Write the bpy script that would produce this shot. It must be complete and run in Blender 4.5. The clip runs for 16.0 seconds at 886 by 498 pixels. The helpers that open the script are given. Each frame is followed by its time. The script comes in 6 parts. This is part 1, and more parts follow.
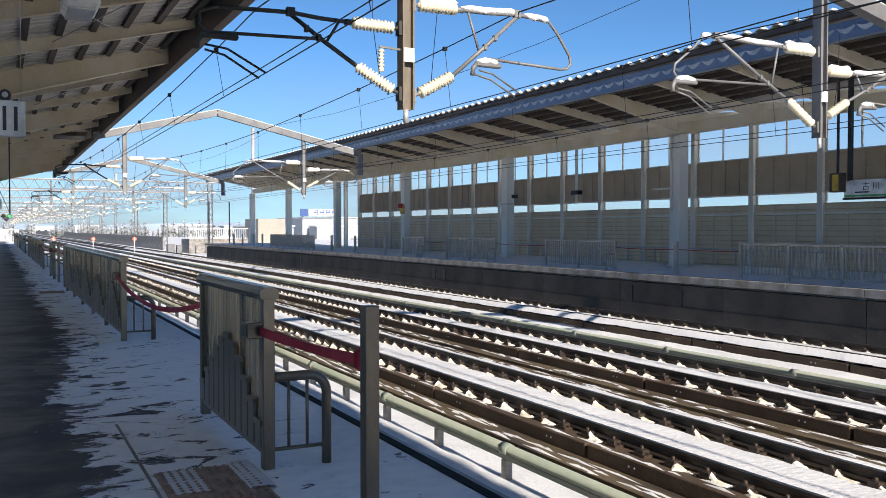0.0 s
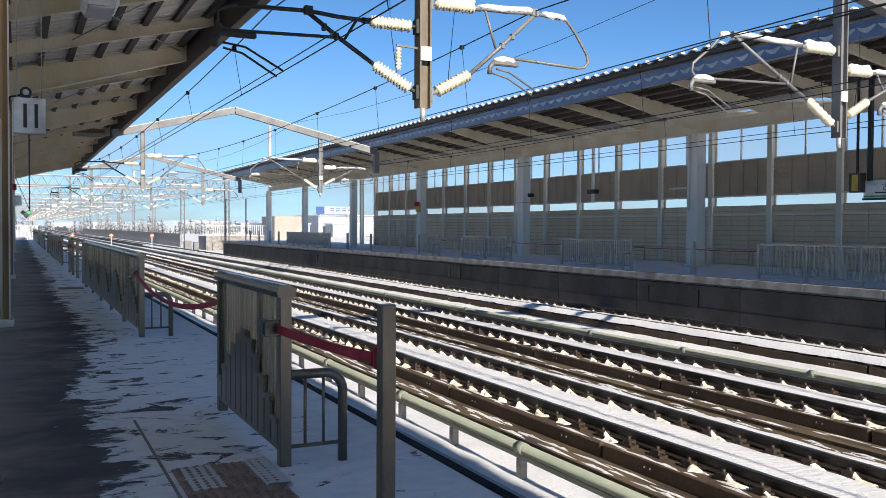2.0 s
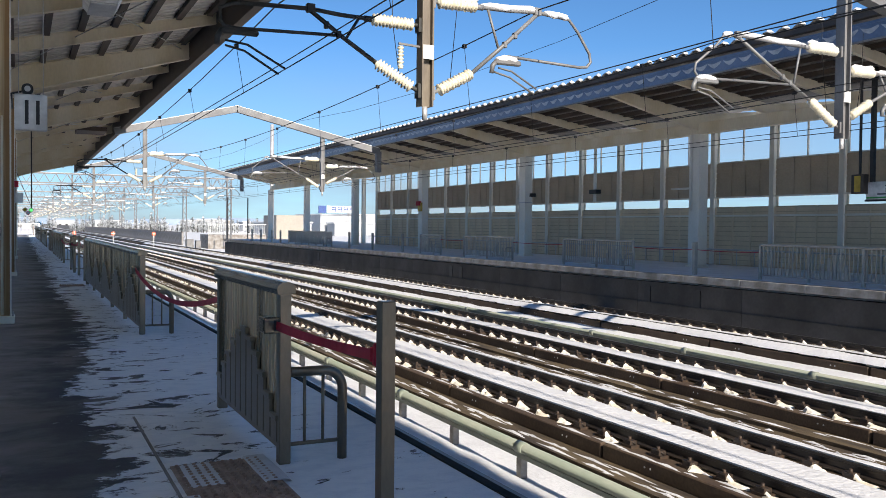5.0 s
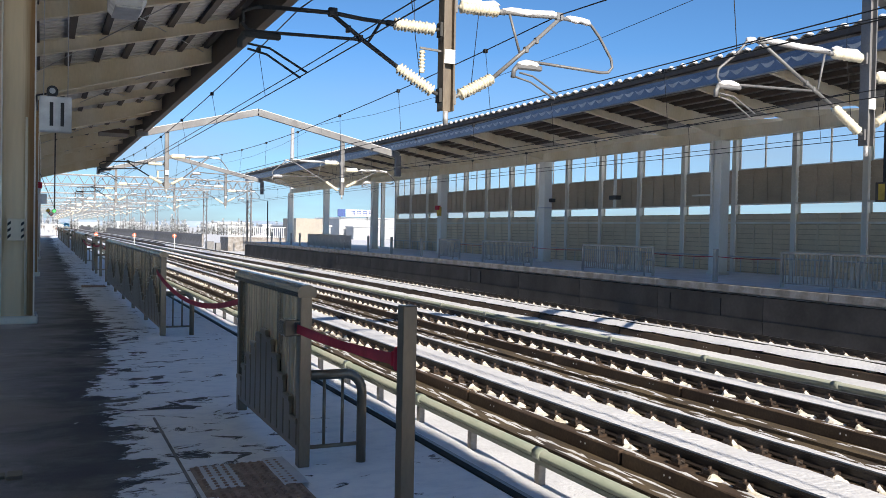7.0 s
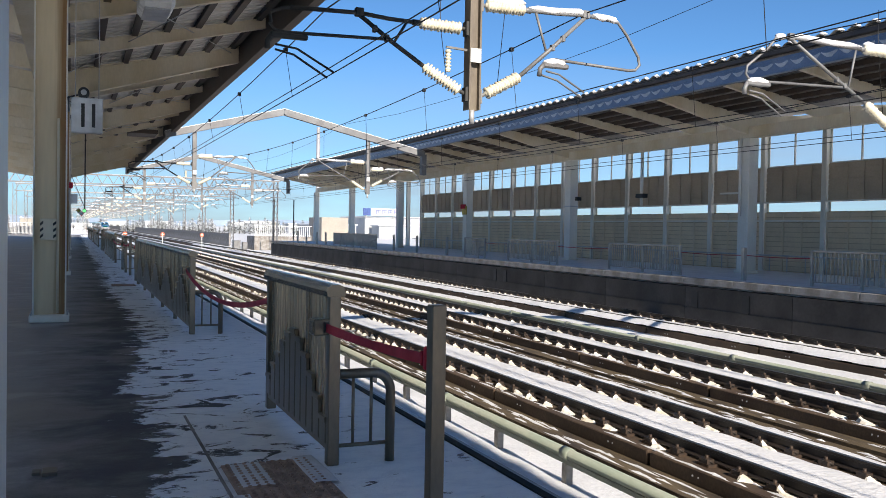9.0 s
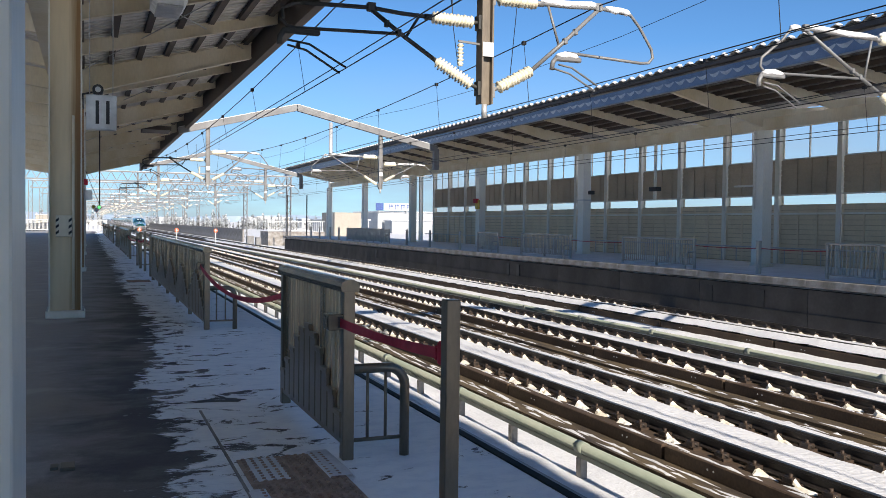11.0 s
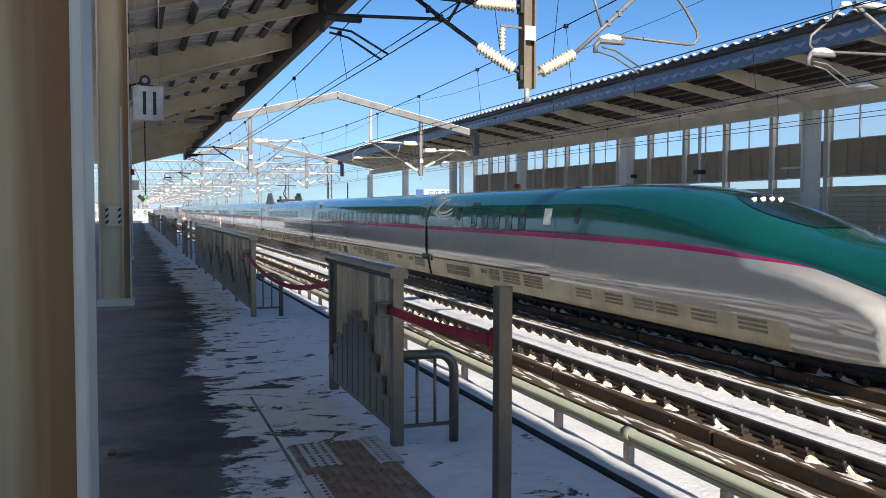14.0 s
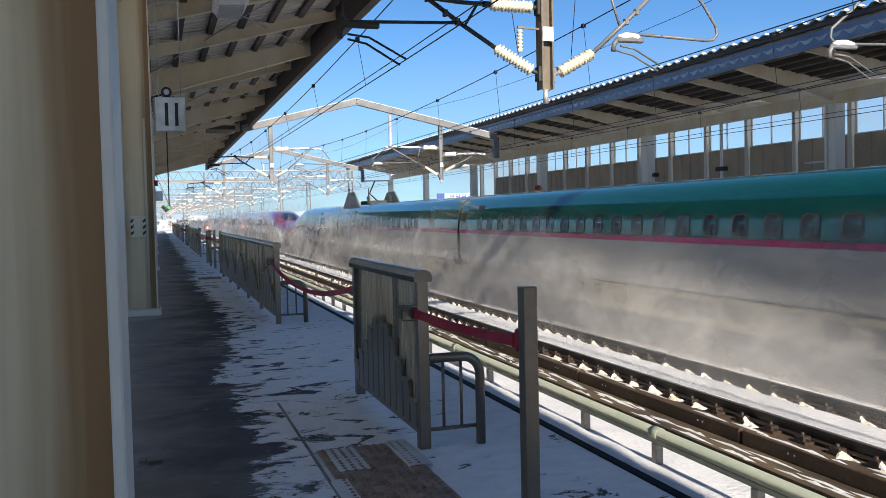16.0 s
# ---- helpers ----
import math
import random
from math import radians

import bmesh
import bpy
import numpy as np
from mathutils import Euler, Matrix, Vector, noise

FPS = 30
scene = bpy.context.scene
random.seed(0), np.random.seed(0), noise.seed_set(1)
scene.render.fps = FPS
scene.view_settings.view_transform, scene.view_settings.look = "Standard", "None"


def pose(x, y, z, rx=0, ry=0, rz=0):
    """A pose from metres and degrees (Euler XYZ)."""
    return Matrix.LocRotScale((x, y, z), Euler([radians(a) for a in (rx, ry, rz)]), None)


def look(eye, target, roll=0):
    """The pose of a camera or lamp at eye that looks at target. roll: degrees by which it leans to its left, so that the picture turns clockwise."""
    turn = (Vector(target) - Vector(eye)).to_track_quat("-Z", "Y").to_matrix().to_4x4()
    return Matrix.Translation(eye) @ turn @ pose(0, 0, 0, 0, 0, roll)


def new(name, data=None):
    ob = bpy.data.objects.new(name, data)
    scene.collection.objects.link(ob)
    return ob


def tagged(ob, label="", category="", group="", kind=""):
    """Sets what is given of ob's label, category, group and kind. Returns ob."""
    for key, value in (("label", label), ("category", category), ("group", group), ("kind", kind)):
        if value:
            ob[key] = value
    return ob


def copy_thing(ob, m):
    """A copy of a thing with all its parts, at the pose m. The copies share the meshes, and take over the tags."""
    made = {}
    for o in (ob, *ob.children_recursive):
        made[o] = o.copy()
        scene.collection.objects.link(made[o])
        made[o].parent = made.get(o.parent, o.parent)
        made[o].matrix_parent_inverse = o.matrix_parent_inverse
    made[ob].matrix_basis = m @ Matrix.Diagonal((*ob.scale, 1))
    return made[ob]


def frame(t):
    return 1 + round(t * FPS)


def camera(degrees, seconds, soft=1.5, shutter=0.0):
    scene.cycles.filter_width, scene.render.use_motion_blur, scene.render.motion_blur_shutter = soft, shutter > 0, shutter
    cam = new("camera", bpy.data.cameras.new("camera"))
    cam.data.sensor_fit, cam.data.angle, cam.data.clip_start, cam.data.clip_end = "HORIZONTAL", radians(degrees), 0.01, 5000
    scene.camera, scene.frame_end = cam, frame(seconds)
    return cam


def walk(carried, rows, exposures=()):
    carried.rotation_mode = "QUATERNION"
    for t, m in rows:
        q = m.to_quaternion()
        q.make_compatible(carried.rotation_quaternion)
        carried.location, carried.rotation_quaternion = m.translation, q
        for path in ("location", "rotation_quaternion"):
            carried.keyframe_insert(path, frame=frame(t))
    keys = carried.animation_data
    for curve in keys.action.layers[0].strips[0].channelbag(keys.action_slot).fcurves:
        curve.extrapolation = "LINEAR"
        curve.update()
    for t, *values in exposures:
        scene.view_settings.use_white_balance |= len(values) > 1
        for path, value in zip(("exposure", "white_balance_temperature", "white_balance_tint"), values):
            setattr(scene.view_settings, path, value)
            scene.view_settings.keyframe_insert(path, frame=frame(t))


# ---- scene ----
PATH = [
    (0, (0.005, -0.005, 1.621), (0.916, 1.775, 1.575), -0.0),
    (0.5, (0.004, -0.006, 1.622), (0.902, 1.78, 1.573), -0.0),
    (1, (-0.002, 0.0, 1.626), (0.89, 1.789, 1.578), 0.1),
    (1.5, (0.002, 0.004, 1.625), (0.886, 1.797, 1.578), 0.2),
    (2, (-0.004, -0.006, 1.626), (0.875, 1.79, 1.576), 0.3),
    (2.5, (0.01, 0.035, 1.615), (0.891, 1.83, 1.562), 0.3),
    (3, (0.004, -0.005, 1.62), (0.893, 1.786, 1.567), 0.3),
    (5.5, (0.013, 0.014, 1.611), (0.884, 1.813, 1.56), 0.7),
    (6, (0.014, 0.022, 1.614), (0.88, 1.823, 1.559), 0.9),
    (6.5, (0.005, 0.029, 1.612), (0.852, 1.84, 1.564), 1.0),
    (7, (0.002, 0.03, 1.611), (0.839, 1.846, 1.57), 1.1),
    (7.5, (-0.004, 0.027, 1.615), (0.825, 1.847, 1.581), 1.2),
    (8, (-0.013, 0.022, 1.62), (0.802, 1.848, 1.593), 1.2),
    (8.5, (-0.021, 0.016, 1.615), (0.776, 1.85, 1.579), 1.0),
    (9, (-0.021, 0.03, 1.616), (0.763, 1.869, 1.571), 1.0),
    (9.5, (-0.022, 0.034, 1.614), (0.752, 1.877, 1.565), 0.9),
    (12, (-0.029, 0.03, 1.618), (0.724, 1.881, 1.552), 0.7),
    (12.5, (-0.033, 0.047, 1.614), (0.721, 1.898, 1.543), 0.6),
    (13, (-0.037, 0.043, 1.615), (0.71, 1.896, 1.539), 0.3),
    (13.5, (-0.043, 0.062, 1.615), (0.673, 1.927, 1.529), 0.1),
    (14, (-0.068, 0.069, 1.618), (0.602, 1.952, 1.527), 0.1),
    (14.5, (-0.094, 0.029, 1.619), (0.547, 1.922, 1.527), -0.2),
    (15, (-0.08, 0.052, 1.621), (0.544, 1.95, 1.525), -0.7),
    (15.5, (-0.077, 0.053, 1.617), (0.538, 1.954, 1.529), -1.2),
    (16, (-0.078, 0.06, 1.612), (0.544, 1.959, 1.53), -1.3),
]
cam = camera(54.0, 16.0, soft=0.6, shutter=0.002)
walk(cam, [(t, look(eye, target, roll)) for t, eye, target, roll in PATH], exposures=[(0.0, 0.82, 7100, 12), (16.0, 0.82, 7100, 12)])

# ---- daylight ----
SUN = Vector((-0.03, -1.65, 1.0)).normalized()
world = bpy.data.worlds.new("sky")
scene.world = world
world.use_nodes = True
wn = world.node_tree
sky = wn.nodes.new("ShaderNodeTexSky")
sky.sky_type = "NISHITA"
sky.sun_disc = False
sky.sun_elevation = math.asin(SUN.z)
sky.sun_rotation = math.atan2(SUN.x, SUN.y)
sky.altitude = 1500.0
sky.air_density = 0.8
sky.dust_density = 0.0
sky.ozone_density = 2.5
# a bank of thin cloud low over the horizon
co = wn.nodes.new("ShaderNodeTexCoord")
sep = wn.nodes.new("ShaderNodeSeparateXYZ")
wn.links.new(co.outputs["Generated"], sep.inputs[0])
ns = wn.nodes.new("ShaderNodeTexNoise")
ns.inputs["Scale"].default_value = 3.0
ns.inputs["Detail"].default_value = 8.0
mp = wn.nodes.new("ShaderNodeMapping")
mp.inputs["Scale"].default_value = (1, 1, 5)
wn.links.new(co.outputs["Generated"], mp.inputs[0])
wn.links.new(mp.outputs[0], ns.inputs["Vector"])
mr = wn.nodes.new("ShaderNodeMapRange")
mr.inputs["From Min"].default_value, mr.inputs["From Max"].default_value = 0.20, 0.02
wn.links.new(sep.outputs[2], mr.inputs["Value"])
nr = wn.nodes.new("ShaderNodeMapRange")
nr.inputs["From Min"].default_value, nr.inputs["From Max"].default_value = 0.35, 0.65
nr.inputs["To Min"].default_value = 0.50
wn.links.new(ns.outputs[0], nr.inputs["Value"])
mu = wn.nodes.new("ShaderNodeMath")
mu.operation = "MULTIPLY"
wn.links.new(mr.outputs[0], mu.inputs[0])
wn.links.new(nr.outputs[0], mu.inputs[1])
cm = wn.nodes.new("ShaderNodeMix")
cm.data_type = "RGBA"
cm.inputs["B"].default_value = (2.6, 3.35, 4.3, 1)
wn.links.new(mu.outputs[0], cm.inputs["Factor"])
tint = wn.nodes.new("ShaderNodeMix")
tint.data_type, tint.blend_type = "RGBA", "MULTIPLY"
tint.inputs["Factor"].default_value = 1.0
tint.inputs["B"].default_value = (0.46, 0.80, 1.03, 1)
wn.links.new(sky.outputs[0], tint.inputs["A"])
wn.links.new(tint.outputs["Result"], cm.inputs["A"])
bgn = wn.nodes["Background"]
wn.links.new(cm.outputs["Result"], bgn.inputs["Color"])
bgn.inputs["Strength"].default_value = 0.088
lamp = bpy.data.lights.new("sun", "SUN")
lamp.energy, lamp.angle, lamp.color = 4.5, radians(0.5), (1.0, 0.95, 0.87)
new("sun", lamp).matrix_world = look(SUN * 300, (0, 0, 0))


# ---- materials ----
def material(name, base, rough=0.6, metal=0.0, other=None, scale=3.0, grain=40.0, vary=0.35, bump=0.15, depth=0.01, stretch=(1, 1, 1), coat=0.0, random_piece=0.0, lo=0.4, hi=0.65):
    """A surface with two scales of variation: patches of a second colour and a fine grain that also gives relief."""
    m = bpy.data.materials.new(name)
    m.use_nodes = True
    n, l = m.node_tree.nodes, m.node_tree.links
    b = n["Principled BSDF"]
    tc, mpn = n.new("ShaderNodeTexCoord"), n.new("ShaderNodeMapping")
    mpn.inputs["Scale"].default_value = stretch
    l.new(tc.outputs["Object"], mpn.inputs[0])
    big, fine = n.new("ShaderNodeTexNoise"), n.new("ShaderNodeTexNoise")
    for node, s, d in ((big, scale, 6.0), (fine, grain, 4.0)):
        node.inputs["Scale"].default_value, node.inputs["Detail"].default_value = s, d
        l.new(mpn.outputs[0], node.inputs["Vector"])
    other = other or tuple(c * 0.6 for c in base)
    ramp = n.new("ShaderNodeMapRange")
    ramp.inputs["From Min"].default_value, ramp.inputs["From Max"].default_value = lo, hi
    l.new(big.outputs[0], ramp.inputs["Value"])
    mix = n.new("ShaderNodeMix")
    mix.data_type = "RGBA"
    mix.inputs["A"].default_value, mix.inputs["B"].default_value = (*base, 1), (*other, 1)
    l.new(ramp.outputs[0], mix.inputs["Factor"])
    hue = n.new("ShaderNodeHueSaturation")
    val = n.new("ShaderNodeMapRange")
    val.inputs["To Min"].default_value, val.inputs["To Max"].default_value = 1 - vary * 0.5, 1 + vary * 0.5
    val.inputs["From Min"].default_value, val.inputs["From Max"].default_value = 0.3, 0.7
    l.new(fine.outputs[0], val.inputs["Value"])
    last = val.outputs[0]
    if random_piece:
        info, pr, times = n.new("ShaderNodeObjectInfo"), n.new("ShaderNodeMapRange"), n.new("ShaderNodeMath")
        pr.inputs["To Min"].default_value, pr.inputs["To Max"].default_value = 1 - random_piece, 1 + random_piece
        times.operation = "MULTIPLY"
        l.new(info.outputs["Random"], pr.inputs["Value"])
        l.new(pr.outputs[0], times.inputs[0])
        l.new(last, times.inputs[1])
        last = times.outputs[0]
    l.new(last, hue.inputs["Value"])
    l.new(mix.outputs["Result"], hue.inputs["Color"])
    l.new(hue.outputs[0], b.inputs["Base Color"])
    b.inputs["Metallic"].default_value = metal
    rr = n.new("ShaderNodeMapRange")
    rr.inputs["To Min"].default_value, rr.inputs["To Max"].default_value = max(0.02, rough - 0.1), min(1, rough + 0.1)
    l.new(big.outputs[0], rr.inputs["Value"])
    l.new(rr.outputs[0], b.inputs["Roughness"])
    if coat:
        b.inputs["Coat Weight"].default_value = coat
        b.inputs["Coat Roughness"].default_value = 0.04
    if bump:
        bp = n.new("ShaderNodeBump")
        bp.inputs["Strength"].default_value, bp.inputs["Distance"].default_value = bump, depth
        l.new(fine.outputs[0], bp.inputs["Height"])
        l.new(bp.outputs[0], b.inputs["Normal"])
    return m


SNOW = material("snow", (0.70, 0.71, 0.73), 0.6, other=(0.60, 0.61, 0.63), scale=1.5, grain=14, vary=0.10, bump=0.5, depth=0.04)
SNOW_CREAM = material("snow_lump", (0.76, 0.74, 0.67), 0.7, other=(0.62, 0.56, 0.44), scale=4, grain=30, vary=0.1, bump=0.4, depth=0.02)
RUST = material("rusty_slab", (0.055, 0.033, 0.020), 0.8, other=(0.085, 0.057, 0.034), scale=1.2, grain=25, vary=0.5, bump=0.3, random_piece=0.15)
BALLAST = material("stained_bed", (0.10, 0.072, 0.038), 0.85, other=(0.035, 0.025, 0.018), scale=1.6, grain=30, vary=0.5, bump=0.4, stretch=(3, 0.4, 1))
RAIL = material("rail_steel", (0.022, 0.018, 0.016), 0.55, 0.2, other=(0.04, 0.028, 0.02), scale=2, grain=50, vary=0.4, stretch=(1, 0.2, 1))
RAILTOP = material("rail_head", (0.22, 0.21, 0.20), 0.3, 0.9, scale=2, grain=50, vary=0.2, stretch=(1, 0.1, 1))
IRON = material("fastener_iron", (0.030, 0.024, 0.021), 0.6, 0.2, other=(0.06, 0.035, 0.02), scale=12, grain=60)
BRONZE = material("bronze_aluminium", (0.235, 0.19, 0.14), 0.32, 0.6, other=(0.175, 0.14, 0.105), scale=2.5, grain=60, vary=0.15, bump=0.05, stretch=(1, 1, 0.3))
BRONZE_DARK = material("dark_aluminium", (0.15, 0.128, 0.10), 0.22, 0.5, other=(0.18, 0.155, 0.12), scale=2.5, grain=60, vary=0.15, bump=0.05)
CREAM = material("cream_paint", (0.74, 0.68, 0.55), 0.5, other=(0.66, 0.57, 0.40), scale=0.9, grain=18, vary=0.1, bump=0.08, stretch=(1, 1, 0.35))
WHITEPAINT = material("white_paint", (0.80, 0.78, 0.71), 0.45, other=(0.70, 0.66, 0.56), scale=0.8, grain=20, vary=0.08, bump=0.06, stretch=(1, 1, 0.4))
# darker than the near roof sheet: the underside's shade is in the colour
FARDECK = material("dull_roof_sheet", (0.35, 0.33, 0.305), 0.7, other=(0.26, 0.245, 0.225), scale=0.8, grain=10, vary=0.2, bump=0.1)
# lighter bronze for the tall slats, with light and highlights in the colour
SLAT = material("brushed_slat", (0.56, 0.43, 0.29), 0.27, 0.55, other=(0.44, 0.335, 0.225), scale=3, grain=40, vary=0.1, bump=0.03, stretch=(1, 1, 0.1), random_piece=0.5)
DECK = material("roof_sheet", (0.72, 0.70, 0.66), 0.6, other=(0.62, 0.59, 0.54), scale=0.8, grain=10, vary=0.12, bump=0.1)
BROWN = material("dark_brown_steel", (0.055, 0.042, 0.036), 0.6, other=(0.085, 0.062, 0.048), scale=1.5, grain=20, vary=0.2)
GALV = material("galvanised_steel", (0.52, 0.53, 0.54), 0.5, 0.45, other=(0.42, 0.43, 0.44), scale=3, grain=30, vary=0.15)
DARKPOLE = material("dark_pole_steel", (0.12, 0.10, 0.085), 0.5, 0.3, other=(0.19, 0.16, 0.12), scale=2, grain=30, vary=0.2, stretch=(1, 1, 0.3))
DARKGALV = material("shaded_grey_steel", (0.20, 0.20, 0.20), 0.5, 0.3, other=(0.14, 0.14, 0.14), scale=2, grain=30, vary=0.2)
FENCEGREY = material("grey_fence_paint", (0.44, 0.405, 0.36), 0.5, 0.1, other=(0.36, 0.33, 0.29), scale=2.5, grain=40, vary=0.12)
ICE = material("grey_ice", (0.34, 0.41, 0.50), 0.35, other=(0.24, 0.30, 0.38), scale=3, grain=20, vary=0.2)
# near-black copy of the arm steel, with shade put into the colour
SHADEARM = material("dark_grey_arm", (0.026, 0.028, 0.029), 0.7, 0.0, other=(0.04, 0.041, 0.041), scale=2, grain=30, vary=0.2)
BLUEGUTTER = material("blue_grey_gutter", (0.12, 0.17, 0.26), 0.4, 0.1, other=(0.17, 0.22, 0.31), scale=0.8, grain=12, vary=0.15)
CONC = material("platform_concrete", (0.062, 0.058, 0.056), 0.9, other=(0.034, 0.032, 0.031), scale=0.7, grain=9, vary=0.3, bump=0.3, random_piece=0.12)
COPING = material("coping_concrete", (0.30, 0.29, 0.28), 0.9, other=(0.17, 0.15, 0.13), scale=2.0, grain=15, vary=0.3, bump=0.3)
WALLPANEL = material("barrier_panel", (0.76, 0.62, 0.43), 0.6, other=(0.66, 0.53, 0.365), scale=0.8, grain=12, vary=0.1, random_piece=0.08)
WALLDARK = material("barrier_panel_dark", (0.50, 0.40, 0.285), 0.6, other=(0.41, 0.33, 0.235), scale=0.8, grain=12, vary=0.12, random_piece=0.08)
PIPEGREEN = material("pale_green_pipe", (0.20, 0.235, 0.19), 0.5, other=(0.26, 0.27, 0.225), scale=2, grain=20, vary=0.15, stretch=(1, 0.3, 1))
PORCELAIN = material("cream_porcelain", (0.72, 0.68, 0.55), 0.25, other=(0.64, 0.58, 0.44), scale=6, grain=30, vary=0.06, bump=0.0, coat=0.4)
RED = material("red_webbing", (0.50, 0.015, 0.04), 0.7, other=(0.40, 0.012, 0.03), scale=8, grain=80, vary=0.15)
BLACK = material("black_plastic", (0.02, 0.02, 0.022), 0.5, vary=0.1)
WIRE = material("wire", (0.03, 0.03, 0.032), 0.5, 0.5, vary=0.1, bump=0)
YELLOW = material("yellow_paint", (0.62, 0.42, 0.05), 0.5, vary=0.1)
ORANGE = material("orange_marker", (0.85, 0.12, 0.02), 0.4, vary=0.05)
GREEN_SIGN = material("green_sign", (0.05, 0.42, 0.10), 0.4, vary=0.05)
SIGNWHITE = material("sign_white", (0.78, 0.79, 0.78), 0.4, vary=0.04)
LETTER = material("dark_lettering", (0.03, 0.035, 0.04), 0.5, vary=0.02)
TILE = material("tactile_tile", (0.38, 0.26, 0.19), 0.55, other=(0.26, 0.165, 0.12), scale=6, grain=30, vary=0.3)
# the blue of the hills is distance haze put into their colour
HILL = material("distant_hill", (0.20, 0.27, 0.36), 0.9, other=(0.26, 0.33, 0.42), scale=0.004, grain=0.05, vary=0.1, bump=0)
BARK = material("bark", (0.05, 0.04, 0.03), 0.9)
NEEDLE = material("snowy_needles", (0.05, 0.06, 0.05), 0.8, other=(0.62, 0.65, 0.68), scale=0.6, grain=3, vary=0.5, lo=0.40, hi=0.56)
BUILDING = material("pale_building", (0.40, 0.42, 0.44), 0.8, other=(0.33, 0.35, 0.37), scale=0.15, grain=2, vary=0.08)
BEIGEBLD = material("beige_building", (0.36, 0.33, 0.28), 0.8, other=(0.30, 0.28, 0.25), scale=0.15, grain=2, vary=0.1)
SIGNBLUE = material("sign_blue", (0.05, 0.10, 0.30), 0.5, vary=0.05)
GLASS_DARK = material("tinted_glass", (0.085, 0.095, 0.09), 0.15, other=(0.02, 0.022, 0.022), scale=2.2, vary=0.1, bump=0, random_piece=0.7)
for paint, shine in ((GLASS_DARK, 0.25),):
    paint.node_tree.nodes["Principled BSDF"].inputs["Specular IOR Level"].default_value = shine
RUBBER = material("black_rubber", (0.012, 0.012, 0.013), 0.95, vary=0.2)
GANTRY = material("weathered_gantry_steel", (0.20, 0.205, 0.21), 0.55, 0.2, other=(0.15, 0.15, 0.155), scale=1.2, grain=20, vary=0.15)
TRAIN_GREEN = material("emerald_train_paint", (0.001, 0.080, 0.072), 0.12, 0.1, other=(0.001, 0.073, 0.067), scale=0.5, grain=3, vary=0.06, bump=0.015, depth=0.02, coat=0.5)
TRAIN_WHITE = material("silver_white_train_paint", (0.50, 0.485, 0.46), 0.14, 0.2, other=(0.46, 0.45, 0.43), scale=0.5, grain=3, vary=0.06, bump=0.02, depth=0.02, coat=1.0)
TRAIN_PINK = material("magenta_stripe", (0.55, 0.02, 0.16), 0.2, 0.0, scale=0.5, grain=3, vary=0.05, bump=0, coat=0.8)
TRAIN_SKIRT = material("soiled_cream_skirt", (0.60, 0.53, 0.37), 0.4, 0.1, other=(0.46, 0.39, 0.26), scale=1.2, grain=8, vary=0.12)
TRAIN_RED = material("crimson_train_paint", (0.30, 0.015, 0.06), 0.2, 0.2, scale=0.5, grain=3, vary=0.06, bump=0, coat=0.8)
GRILLE = material("dusty_grille", (0.27, 0.235, 0.175), 0.7, other=(0.19, 0.165, 0.125), scale=2, grain=20, vary=0.2, bump=0)
UNDER = material("underframe", (0.05, 0.047, 0.042), 0.7, vary=0.3)


